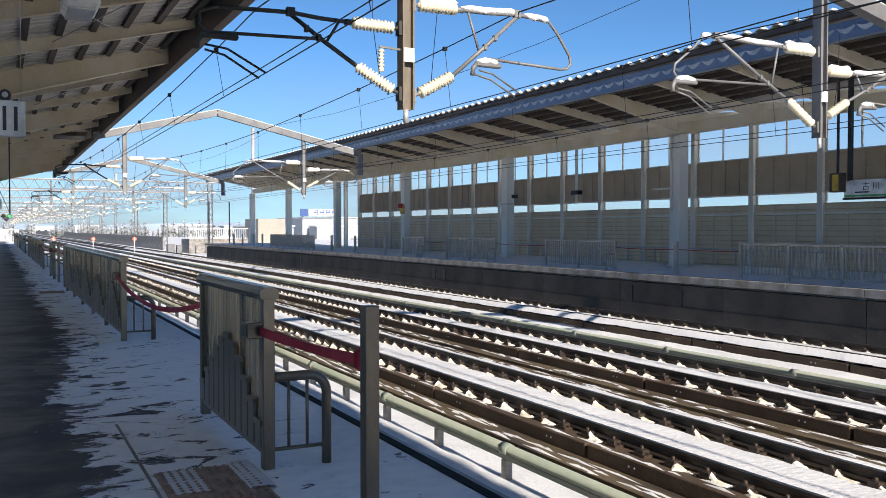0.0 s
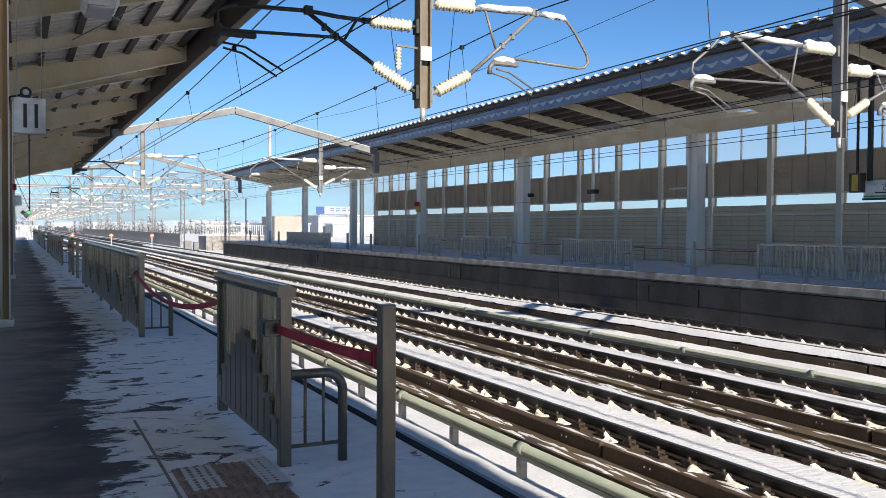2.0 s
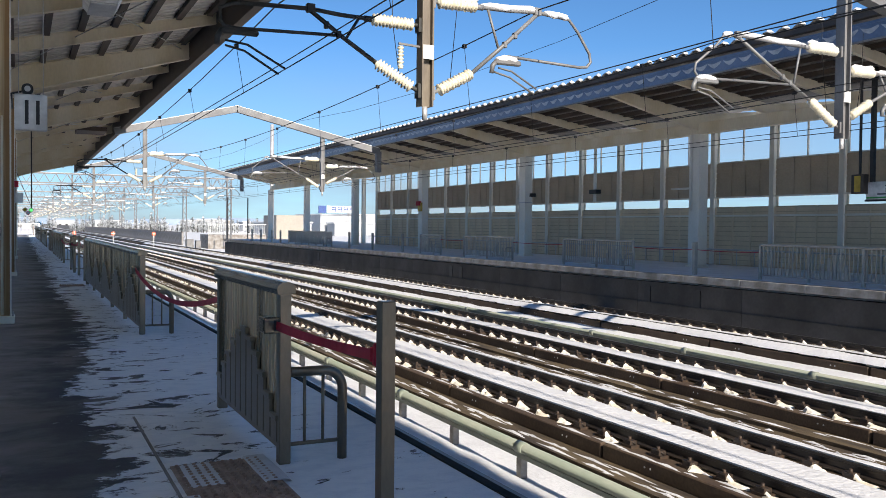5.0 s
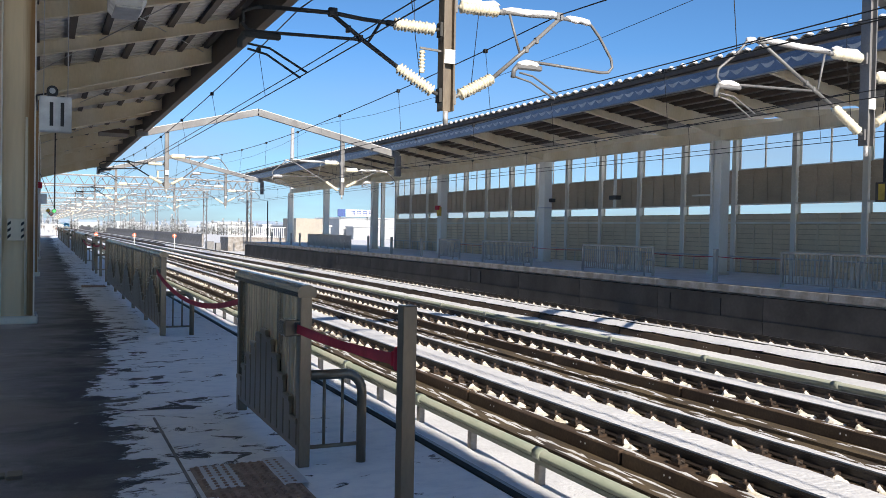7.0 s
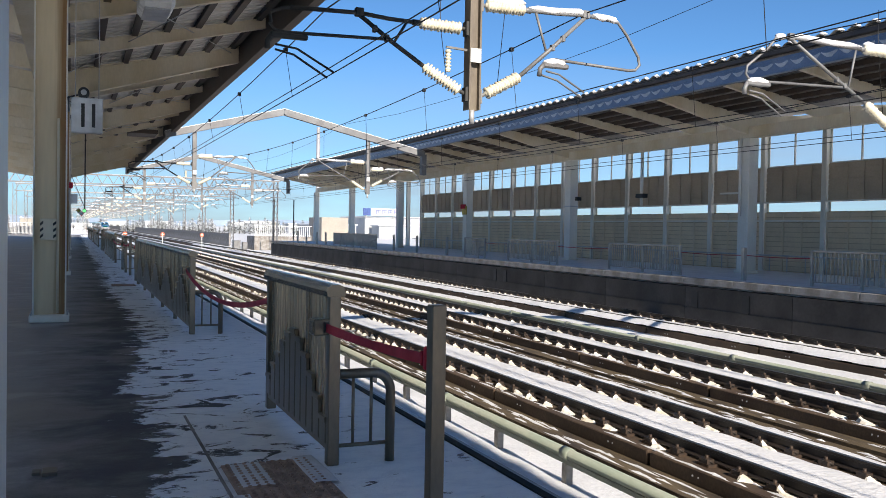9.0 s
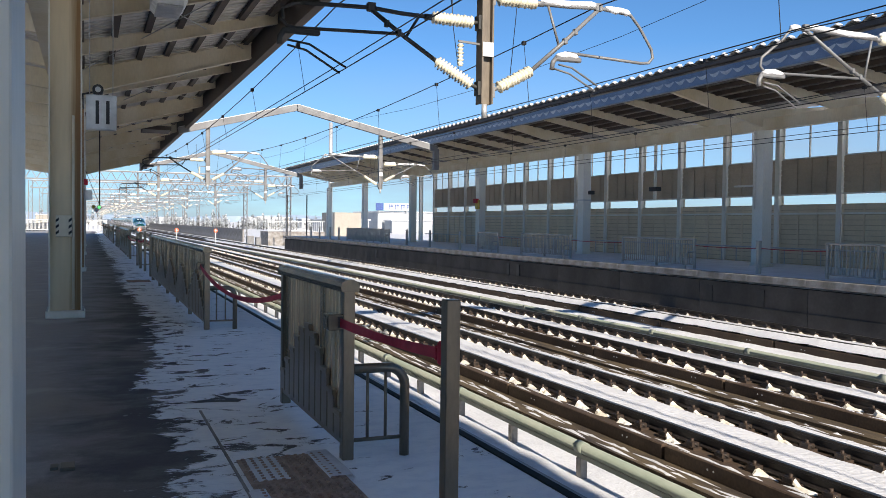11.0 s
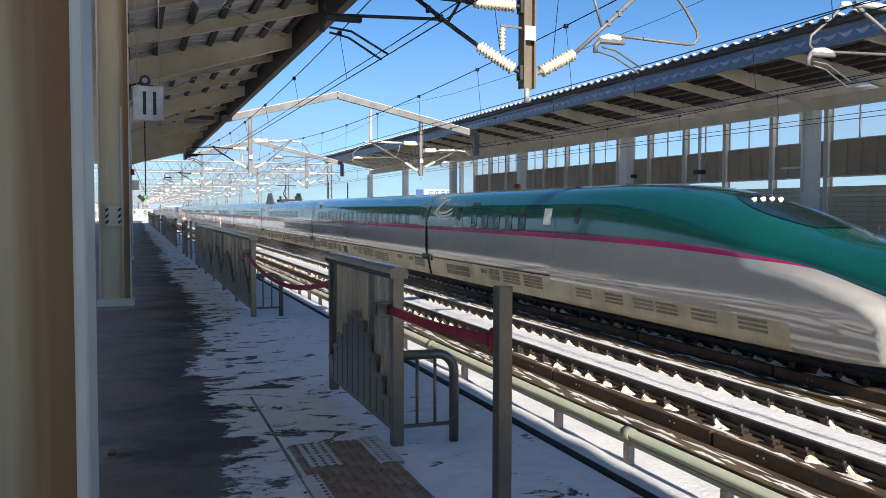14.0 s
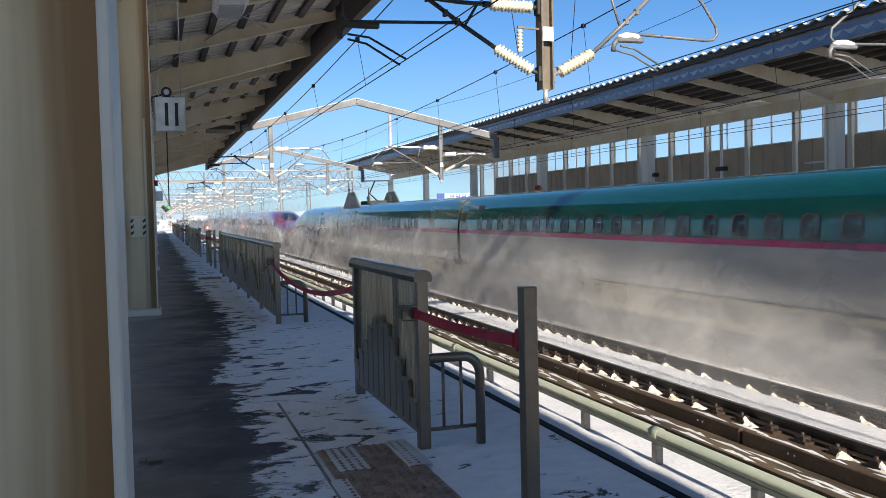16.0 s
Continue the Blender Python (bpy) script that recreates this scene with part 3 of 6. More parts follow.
def track(name, cx, top, label, y0=-40.0, y1=1300.0, joint=0.4, seed=1, buried=False):
    """A slab track: concrete slabs, two rails, fasteners every 0.625 m and snow between the rails."""
    t = tagged(new(name), label, "railway track", "parallel tracks", kind="structure")
    bm = boxes((cx - 1.17, cx + 1.17, 0.03, SLAB - 0.03, top - 0.22, top), bevel=0.015)
    for yy in (0.9, 1.02, 3.9, 4.02):
        for s in (-1, 1):
            tube(bm, [(cx + s * 1.17, yy, top - 0.1), (cx + s * 1.176, yy, top - 0.1)], 0.016, 6)
    for f in bm.faces:
        if len(f.verts) == 6 or f.calc_area() < 0.002 and abs(f.calc_center_median().z - top + 0.1) < 0.05:
            f.material_index = 1
    slab = None if buried else part("slab", bm, [RUST, GALV], t)
    n_near = 26
    if not buried:
        slab.location.y = joint - 8 * SLAB
        for k in range(1, n_near):
            share(slab, pose(0, joint + (k - 8) * SLAB, 0), t)
        part("slab_row", boxes((cx - 1.17, cx + 1.17, joint + (n_near - 8) * SLAB, y1, top - 0.22, top)), RUST, t)
        bm = boxes((cx - 1.62, cx + 1.62, y0, y1, BED - 0.05, top - 0.22), (cx - 1.95, cx + 1.95, y0, y1, BED - 0.05, top - 0.285))
        part("concrete_bed", bm, BALLAST, t, "brown stained concrete bed beneath the slabs")
    for s in (-1, 1):
        x = cx + s * 0.7525
        bm = extrude_y(bmesh.new(), rail_profile(x, top + 0.03), y0, y1, [0, 0, 0, 0, 0, 0, 1, 0, 0, 0, 0, 0])
        part("rail", bm, [RAIL, RAILTOP], t)

    def fastener(bm, x, y):
        box(bm, x - 0.22, x + 0.22, y - 0.12, y + 0.12, top + 0.0, top + 0.04)
        for s in (-1, 1):
            box(bm, x + s * 0.15 - 0.06, x + s * 0.15 + 0.06, y - 0.08, y + 0.08, top + 0.035, top + 0.10)
            tube(bm, [(x + s * 0.15, y, top + 0.08), (x + s * 0.15, y, top + 0.145)], 0.026, 6)
            tube(bm, [(x + s * 0.12, y - 0.10, top + 0.05), (x + s * 0.18, y - 0.06, top + 0.10), (x + s * 0.18, y + 0.06, top + 0.10), (x + s * 0.12, y + 0.10, top + 0.05)], 0.014, 5)

    def drift(bm, x, y, r):
        """A ragged little drift that runs from a fastener along the rail."""
        L, rows = r.uniform(0.24, 0.46), []
        for k, f in enumerate((0, 0.12, 0.3, 0.55, 0.8, 1.0)):
            hh = (0.03, 0.105, 0.07, 0.05, 0.035, -0.005)[k] * r.uniform(0.55, 1.15)
            ww = (0.04, 0.075, 0.10, 0.085, 0.07, 0.02)[k] * r.uniform(0.6, 1.35)
            ox = r.uniform(-0.015, 0.015)
            rows.append([bm.verts.new((x + ox + a * ww, y - L * f, top + q)) for a, q in ((-1, -0.01), (-0.45, hh * 0.75), (0.1, hh), (0.5, hh * 0.6), (1, -0.01))])
        for a, c in zip(rows, rows[1:]):
            for k in range(4):
                bm.faces.new((a[k], a[k + 1], c[k + 1], c[k]))

    if buried:
        return t
    rest, snow = bmesh.new(), bmesh.new()
    proto = None
    count = 0
    for k in range(0, 190):
        y = joint - SLAB + 0.3125 + 0.625 * k
        for s in (-1, 1):
            x = cx + s * 0.7525
            if 4 < y < 40 and count < 120:
                count += 1
                if proto is None:
                    b1 = bmesh.new()
                    fastener(b1, 0, 0)
                    proto = part("fastener", b1, IRON, t)
                    proto.location = (x, y, 0)
                else:
                    share(proto, pose(x, y, 0), t)
            else:
                fastener(rest, x, y) if y < 70 else box(rest, x - 0.17, x + 0.17, y - 0.09, y + 0.09, top, top + 0.09)
            r = random.Random(seed * 1000 + k * 2 + s)
            for side in (-1, 1):
                if r.random() < 0.85 and y < 120:
                    drift(snow, x + side * r.uniform(0.15, 0.20), y - 0.04, r)
    tagged(part("fastener_row", rest, IRON, t), kind="stuff")
    tagged(part("snow_clumps", snow, SNOW_CREAM, t, "cream snow heaped on the fasteners"), kind="stuff")
    part("snow_between_rails", rough_sheet(cx - 0.60, cx + 0.60, y0, 140, top + 0.055, 8, 420, 0.03), SNOW, t, "trodden white snow between the rails")
    part("snow_far", boxes((cx - 0.6, cx + 0.6, 140, y1, top + 0.01, top + 0.05)), SNOW, t)
    part("snow_verge", rough_sheet(cx + 0.88, cx + 1.16, y0, 140, top + 0.055, 4, 420, 0.02, drop=0.04), SNOW, t)
    return t


TOP = -1.53
track("railway_track", 4.42, TOP - 0.13, "station siding track close beside the platform", joint=1.6, seed=5, buried=True)
track("railway_track", 8.83, TOP, "slab track with rust-stained concrete slabs and snow between the rails", joint=0.35, seed=1)
track("railway_track", 13.25, TOP, "slab track with rust-stained slabs on which the train runs", joint=4.3, seed=2)
td = track("railway_track", 18.2, TOP + 0.11, "snow-covered slab track beside the far platform", joint=3.2, seed=3)
part("snow_cover", rough_sheet(17.05, 17.95, -40, 140, TOP + 0.29, 6, 420, 0.03, drop=0.13), SNOW, td, "deep snow over the nearer rail")

# snow lying between the tracks
for x0, x1, z, nm in ((2.68, 5.08, TOP + 0.05, "a"), (5.20, 5.75, TOP + 0.0, "b"), (5.55, 6.95, -1.79, "b"), (15.4, 16.15, BED + 0.10, "c"), (16.27, 17.02, TOP - 0.06, "g"), (10.83, 11.15, TOP - 0.20, "d"), (10.08, 10.38, TOP - 0.15, "e"), (19.3, 19.98, BED + 0.42, "f")):
    tagged(part("snow_strip", rough_sheet(x0, x1, -40, 140, z, 6, 420, 0.035), SNOW), "strip of bright snow lying between the tracks", "snow", kind="stuff")
    tagged(part("snow_strip", rough_sheet(x0, x1, 140, 1300, z, 2, 60, 0.0), SNOW), "strip of bright snow lying between the tracks", "snow", kind="stuff")


def patchy(x0, x1, z, seed, y1=110):
    """Broken remains of snow: small ragged patches in a strip."""
    r = random.Random(seed)
    bm = bmesh.new()
    y = -10.0
    while y < y1:
        L, w = r.uniform(0.12, 1.4), r.uniform(0.06, 0.22) * (x1 - x0)
        xc = r.uniform(x0 + w / 2, x1 - w / 2)
        n = 10
        c = bm.verts.new((xc, y + L / 2, z + r.uniform(0.02, 0.035)))
        ring = [bm.verts.new((xc + math.cos(a) * w / 2 * r.uniform(0.3, 1.2), y + L / 2 + math.sin(a) * L / 2 * r.uniform(0.4, 1.15), z - 0.004)) for a in (2 * math.pi * k / n for k in range(n))]
        for k in range(n):
            bm.faces.new((ring[k], ring[(k + 1) % n], c)).smooth = True
        y += L * r.uniform(0.05, 1.0)
    tagged(part("snow_patches", bm, SNOW), "broken remains of snow on the stained concrete", "snow", kind="stuff")


for k, (x0, x1, z) in enumerate(((6.92, 7.2, TOP - 0.285), (7.22, 7.6, TOP - 0.22), (7.24, 7.6, TOP - 0.22), (7.68, 7.92, TOP), (10.05, 10.42, TOP - 0.22), (10.46, 10.76, TOP - 0.285), (11.32, 11.6, TOP - 0.285), (11.66, 12.05, TOP - 0.22), (12.1, 12.32, TOP), (14.1, 14.4, TOP), (16.6, 17.0, TOP - 0.11))):
    patchy(x0, x1, z, k)


def pipe_rail(x, z, label, first, seed):
    """A pale green sprinkler pipe on short concrete posts."""
    t = tagged(new("sprinkler_pipe"), label, "pipe", "sprinkler pipes")
    bm = tube(bmesh.new(), [(x, -30, z), (x, 300, z)], 0.075, 12)
    part("pipe", bm, PIPEGREEN, t)
    bm = boxes((x - 0.045, x + 0.045, -30, 300, z - 0.13, z - 0.07))
    part("bearer", bm, PIPEGREEN, t)
    post = part("post", boxes((x - 0.055, x + 0.055, -0.06, 0.06, BED - 0.06, z - 0.132), bevel=0.008), COPING, t)
    post.location.y = first
    col = part("collar", tube(bmesh.new(), [(x, -0.09, z), (x, 0.09, z)], 0.088, 12), PIPEGREEN, t)
    col.location.y = first
    for k in range(1, 50):
        share(post, pose(0, first + 2.04 * k, 0), t)
        if k % 2 == 0:
            share(col, pose(0, first + 2.04 * k, 0), t)


pipe_rail(6.13, -1.37, "pale green sprinkler pipe on short concrete posts in the snow", 1.9, 1)
pipe_rail(15.6, -1.55, "pale green sprinkler pipe beside the far through track", 1.2, 2)
bm = tube(bmesh.new(), [(12.75, 46.0, TOP + 0.07), (12.9, 46.25, TOP + 0.09)], 0.06, 8)
box(bm, 12.7, 12.95, 45.9, 46.3, TOP, TOP + 0.06, 0.01)
tagged(part("track_device", bm, YELLOW), "small yellow device fixed between the rails", "track device")

# ---- near platform fence ----
FX = 1.615


def fence_panel(y0, y1, label, guard_at_near=True):
    """Bronze aluminium barrier: round top rail, end posts, upright slats and a stepped arch of capped shorter slats."""
    t = thing("platform_fence", (FX, y0, 0), label=label, category="platform fence", group="platform fences")
    L = y1 - y0
    for yy in (0.0, L):
        part("post", boxes((-0.04, 0.04, yy - 0.04, yy + 0.04, 0.0, 1.165), bevel=0.005), BRONZE, t)
    nb = max(1, round(L / 2.3))
    for k in range(1, nb):
        part("post", boxes((-0.03, 0.03, L * k / nb - 0.03, L * k / nb + 0.03, 0, 1.15)), BRONZE, t)
    prof = [(-0.060, 1.15), (0.060, 1.15), (0.066, 1.185), (0.052, 1.215), (0.022, 1.232), (-0.022, 1.232), (-0.052, 1.215), (-0.066, 1.185)]
    part("top_rail", extrude_y(bmesh.new(), prof, -0.06, L + 0.06), BRONZE_DARK, t)
    part("bottom_rail", boxes((-0.035, 0.03, 0.041, L - 0.041, 0.10, 0.14), bevel=0.004), BRONZE, t)
    per = 11
    step = (L / nb) / per
    slat, low = None, {}
    for b in range(nb):
        for k in range(per):
            yy = L * b / nb + step * (k + 0.5)
            if slat is None:
                bm = boxes((-0.014, 0.006, -step * 0.43, step * 0.43, 0.14, 1.15), bevel=0.005)
                box(bm, -0.020, -0.0145, -step * 0.12, step * 0.12, 0.14, 1.15)
                slat = part("slat", bm, SLAT, t)
                slat.location.y = yy
            else:
                share(slat, pose(0, yy, 0), t)
            h = (0.32, 0.44, 0.56, 0.68, 0.77, 0.82, 0.77, 0.68, 0.56, 0.44, 0.32)[k]
            if h not in low:
                bm = boxes((-0.046, -0.022, -step * 0.44, step * 0.44, 0.14, h), bevel=0.008)
                box(bm, -0.054, -0.021, -step * 0.48, step * 0.48, h - 0.035, h + 0.006, 0.006)
                low[h] = part("short_slat", bm, BRONZE, t)
                low[h].location.y = yy
            else:
                share(low[h], pose(0, yy, 0), t)
    if guard_at_near:
        bm = bmesh.new()
        arc = [(0.04, -0.02, 0.62), (0.28, -0.02, 0.62)] + [(0.28 + 0.13 * math.sin(a), -0.02, 0.49 + 0.13 * math.cos(a)) for a in (radians(d) for d in range(15, 91, 15))] + [(0.41, -0.02, 0.0)]
        tube(bm, arc, 0.034, 12)
        part("side_guard", bm, BRONZE, t)
        bm = bmesh.new()
        tube(bm, [(0.04, -0.02, 0.13), (0.39, -0.02, 0.13)], 0.014, 8)
        part("guard_bar", bm, BRONZE, t)
        for xx in (0.14, 0.27):
            part("baluster", tube(bmesh.new(), [(xx, -0.02, 0.13), (xx, -0.02, 0.6)], 0.011, 6), BRONZE, t)
    bm = boxes((-0.15, -0.041, -0.05, 0.09, 0.89, 1.0), bevel=0.008)
    box(bm, -0.155, -0.151, -0.03, 0.07, 0.91, 0.98)
    bx = part("belt_box", bm, BRONZE_DARK, t, "dark steel belt cassette")
    part("slot", boxes((-0.085, -0.045, -0.056, -0.0505, 0.905, 0.985)), BLACK, bx)
    return t


def belt_post(y):
    t = thing("belt_post", (FX + 0.038, y, 0), label="square bronze aluminium post that holds a belt barrier", category="post", group="belt posts")
    part("post", boxes((-0.038, 0.038, -0.038, 0.038, 0, 1.24), bevel=0.005), BRONZE, t)
    bm = boxes((-0.045, 0.05, 0.039, 0.075, 0.905, 1.025), bevel=0.01)
    box(bm, -0.052, 0.0, 0.076, 0.095, 0.925, 1.0, 0.006)
    part("belt_catch", bm, RED, t, "red plastic belt catch")
    return t


def belt(y0, y1, z0, z1, sag, x0=FX - 0.1, x1=FX, half=0.028):
    t = thing("barrier_belt", (0, 0, 0), label="red webbing belt stretched across a boarding gap", category="barrier belt", group="barrier belts")
    bm = bmesh.new()
    rows = []
    n = 24
    for k in range(n + 1):
        f = k / n
        z = z0 + (z1 - z0) * f - sag * 4 * f * (1 - f)
        x, y, tw = x0 + (x1 - x0) * f, y0 + (y1 - y0) * f, 0.006 * math.sin(9 * f)
        rows.append([bm.verts.new((x + a + tw * s, y, z + s * half)) for a in (-0.002, 0.002) for s in (-1, 1)])
    for a, c in zip(rows, rows[1:]):
        for i, j in ((0, 1), (1, 3), (3, 2), (2, 0)):
            bm.faces.new((a[i], a[j], c[j], c[i]))
    part("webbing", bm, RED, t)


for k in range(-1, 5):
    o = 25.0 * k
    if k >= 0:
        fence_panel(5.74 + o, 7.72 + o, "short bronze aluminium platform barrier with a stepped arch of slats")
    if o + 13.3 < 110:
        fence_panel(13.3 + o, 24.7 + o, "long bronze aluminium platform barrier with repeated stepped arches")
    if k >= 0:
        belt_post(4.02 + o)
    if k >= 0:
        belt_post(26.3 + o)
belt(5.75, 4.10, 0.945, 0.955, 0.018, FX - 0.07, FX + 0.03)
belt(13.25, 7.80, 0.95, 0.96, 0.22)
belt(30.73, 29.12, 0.95, 0.965, 0.045)
belt(38.25, 32.82, 0.95, 0.96, 0.13)

# ---- near roof and columns ----
EZ, SL = 4.31, 0.235
roof = tagged(new("ceiling"), "corrugated steel platform roof on cream rafters and dark purlins", "platform roof", kind="structure")


def roof_z(x):
    return EZ + (x - NEAR_EDGE) * SL


bm = bmesh.new()
R0, R1 = -10.0, 51.0
pitch = 0.2
y = R0
ys = []
while y < R1:
    ys += [(y, 0.0), (y + 0.11, 0.0), (y + 0.13, 0.045), (y + 0.18, 0.045)]
    y += pitch
va = [bm.verts.new((-4.9, yy, roof_z(-0.4) + 1.15 + d)) for yy, d in ys]
vb = [bm.verts.new((NEAR_EDGE + 0.1, yy, roof_z(NEAR_EDGE + 0.1) + 0.50 + d)) for yy, d in ys]
vm = [bm.verts.new((-0.4, yy, roof_z(-0.4) + 0.50 + d)) for yy, d in ys]
for i in range(len(ys) - 1):
    bm.faces.new((va[i], vm[i], vm[i + 1], va[i + 1]))
    bm.faces.new((vm[i], vb[i], vb[i + 1], vm[i + 1]))
part("roof_sheet", bm, DECK, roof)


def rafter(y, deep):
    """An I-shaped rafter from the column line to the eave, tapering outwards."""
    bm = bmesh.new()
    h0, h1 = (0.46, 0.28) if deep else (0.21, 0.15)
    for w, lo, hi in ((0.014, 0.0, 1.0), (0.15 if deep else 0.1, 0.0, 0.045), (0.15 if deep else 0.1, 0.955, 1.0)):
        v = []
        for x, h in ((-0.45, h0), (NEAR_EDGE - 0.02, h1)):
            zt = roof_z(x) + 0.44
            for yy in (-w / 2, w / 2):
                v += [bm.verts.new((x, y + yy, zt - h * (1 - lo))), bm.verts.new((x, y + yy, zt - h * (1 - hi)))]
        for f in ((0, 2, 3, 1), (4, 5, 7, 6), (0, 1, 5, 4), (2, 6, 7, 3), (0, 4, 6, 2), (1, 3, 7, 5)):
            bm.faces.new([v[i] for i in f])
    box(bm, -0.48, -0.3, y - 0.1, y + 0.1, roof_z(-0.4) - 0.05, roof_z(-0.4) + 0.44)
    beam(bm, (-0.4, y, roof_z(-0.4) + 0.25), (-4.8, y, roof_z(-0.4) + 0.9), 0.09, 0.3)
    part("rafter", bm, CREAM, roof)


for k in range(-22, 15):
    y = 15.5 + 2.3 * k
    if R0 < y < R1:
        rafter(y, k % 3 == 0)
for k in range(7):
    x = -0.1 + 0.44 * k
    bm = bmesh.new()
    beam(bm, (x, R0, roof_z(x) + 0.47), (x, R1, roof_z(x) + 0.46), 0.085, 0.10)
    part("purlin", bm, BROWN, roof)
bm = bmesh.new()
for k in range(-4, 6):
    y = 15.5 + 6.9 * k
    if y > R0 and y + 6.9 < R1:
        tube(bm, [(-0.2, y, roof_z(-0.2) + 0.36), (2.5, y + 6.9, roof_z(2.5) + 0.36)], 0.008, 5)
        tube(bm, [(2.5, y, roof_z(2.5) + 0.35), (-0.2, y + 6.9, roof_z(-0.2) + 0.35)], 0.008, 5)
tagged(part("tie_rods", bm, GALV, roof), kind="stuff")
bm = boxes((NEAR_EDGE - 0.02, NEAR_EDGE + 0.10, R0, R1, EZ + 0.03, EZ + 0.66))
part("fascia", bm, BROWN, roof)
part("eaves_beam", boxes((-0.50, -0.28, R0, R1, roof_z(-0.4) - 0.08, roof_z(-0.4) + 0.30)), CREAM, roof)
bm = boxes((1.5, 2.3, 27.2, 28.4, 4.30, 4.42))
part("roof_duct", bm, BROWN, roof, "dark brown duct under the roof")


# the roof is laid out at a smaller size above and enlarged to its true one here
ROOF_SIZE = Matrix.Translation((0, 0, 1.615)) @ Matrix.Scale(1.9, 4) @ Matrix.Translation((0, 0, -1.615))
for piece in roof.children:
    piece.data.transform(ROOF_SIZE)


def h_column(x, y, top, group, label, z0=0.0, w=0.50, d=0.36):
    """A steel H column: two flanges, a web, a base plinth."""
    t = thing("column", (x, y, z0), label=label, category="column", group=group)
    h = top - z0
    for fx in (w / 2 - 0.022, -w / 2):
        part("flange", boxes((fx, fx + 0.022, -d / 2, d / 2, 0.12, h), bevel=0.004), WHITEPAINT, t)
    part("web", boxes((-w / 2 + 0.022, w / 2 - 0.022, -0.09, -0.07, 0.12, h)), WEB, t)
    part("plinth", boxes((-w / 2 - 0.05, w / 2 + 0.05, -d / 2 - 0.05, d / 2 + 0.05, 0, 0.12), bevel=0.015), WHITEPAINT, t)
    bm = bmesh.new()
    for i in range(4):
        sx, sy = (1, -1)[i % 2], (1, -1)[i // 2]
        tube(bm, [(sx * w * 0.5 * 1.08, sy * d * 0.5 * 1.1, 0.12), (sx * w * 0.54, sy * d * 0.55, 0.16)], 0.015, 6)
    part("anchor_bolts", bm, GALV, t)
    return t


for k in range(-3, 4):
    y = 15.62 + 13.75 * k
    if R0 < y < R1 + 10:
        c = h_column(-0.395 if k == -1 else -0.36, y, 5.35, "near platform columns", "cream-painted steel column streaked with rust at its edges")
        if k != -1:
            part("conduit", tube(bmesh.new(), [(0.12, -0.19, 0.15), (0.12, -0.19, 3.3)], 0.018, 8), CREAM, c)
        if k == 0:
            sw = part("switch_box", boxes((-0.14, 0.10, -0.34, -0.19, 1.33, 1.68), bevel=0.012), CREAM, c, "cream switch box with hazard stripes")
            bm = bmesh.new()
            for s in (-1, 1):
                for q in range(3):
                    v = [bm.verts.new((-0.02 + s * 0.095 + a, -0.3435, 1.36 + q * 0.1 + b)) for a, b in ((-0.024, 0), (0.024, 0.04), (0.024, 0.085), (-0.024, 0.045))]
                    bm.faces.new(v)
            part("stripes", bm, BLACK, sw)

# hanging things under the near roof
GREEN_GLOW = bpy.data.materials.new("green_lamp")
GREEN_GLOW.use_nodes = True
GREEN_GLOW.node_tree.nodes["Principled BSDF"].inputs["Emission Color"].default_value = (0.05, 0.9, 0.15, 1)
GREEN_GLOW.node_tree.nodes["Principled BSDF"].inputs["Emission Strength"].default_value = 0.9
t = thing("hanging_sign", (0.15, 13.0, 0), label="pale grey box with two dark slots hung from the roof", category="sign box")
part("case", boxes((-0.2, 0.2, -0.07, 0.07, 2.85, 3.33), bevel=0.012), SIGNWHITE, t)
for x in (-0.075, 0.06):
    part("slot", boxes((x, x + 0.045, -0.0745, -0.071, 2.93, 3.25), bevel=0.0), BLACK, t)
for x in (-0.15, 0.15):
    part("hanger", tube(bmesh.new(), [(x, 0, 3.32), (x, 0, 6.62)], 0.006, 6), GALV, t)
t = thing("camera_housing", (0.11, 13.4, 0), label="small round black security camera on a bracket", category="security camera")
part("body", tube(bmesh.new(), [(0, -0.12, 3.45), (0, 0.12, 3.45)], 0.075, 14), BLACK, t)
part("lens", tube(bmesh.new(), [(0, -0.135, 3.45), (0, -0.121, 3.45)], 0.04, 12), GALV, t)
part("bracket", tube(bmesh.new(), [(0, 0.05, 3.45), (-0.2, 0.1, 3.40), (-0.2, 2.0, 3.42)], 0.014, 6), BLACK, t)
t = thing("ceiling_light", (0.72, 9.0, 0), label="white industrial lamp housing hung beneath the rafters", category="light fixture")
part("housing", boxes((-0.16, 0.16, -0.3, 0.3, 3.68, 3.86), bevel=0.04), SIGNWHITE, t)
part("diffuser", boxes((-0.12, 0.12, -0.25, 0.25, 3.655, 3.679), bevel=0.005), GALV, t)
part("bracket", boxes((-0.03, 0.03, -0.03, 0.03, 3.86, 4.3)), GALV, t)
t.location = ROOF_SIZE @ t.location
for piece in t.children:
    piece.data.transform(Matrix.Translation((0, 0, 1.615 * -0.9)) @ Matrix.Scale(1.9, 4))
t.location.z = 0.0
t = thing("route_indicator", (0.5, 46.0, 0), label="diamond-shaped green and yellow indicators hung from the roof end", category="signal")
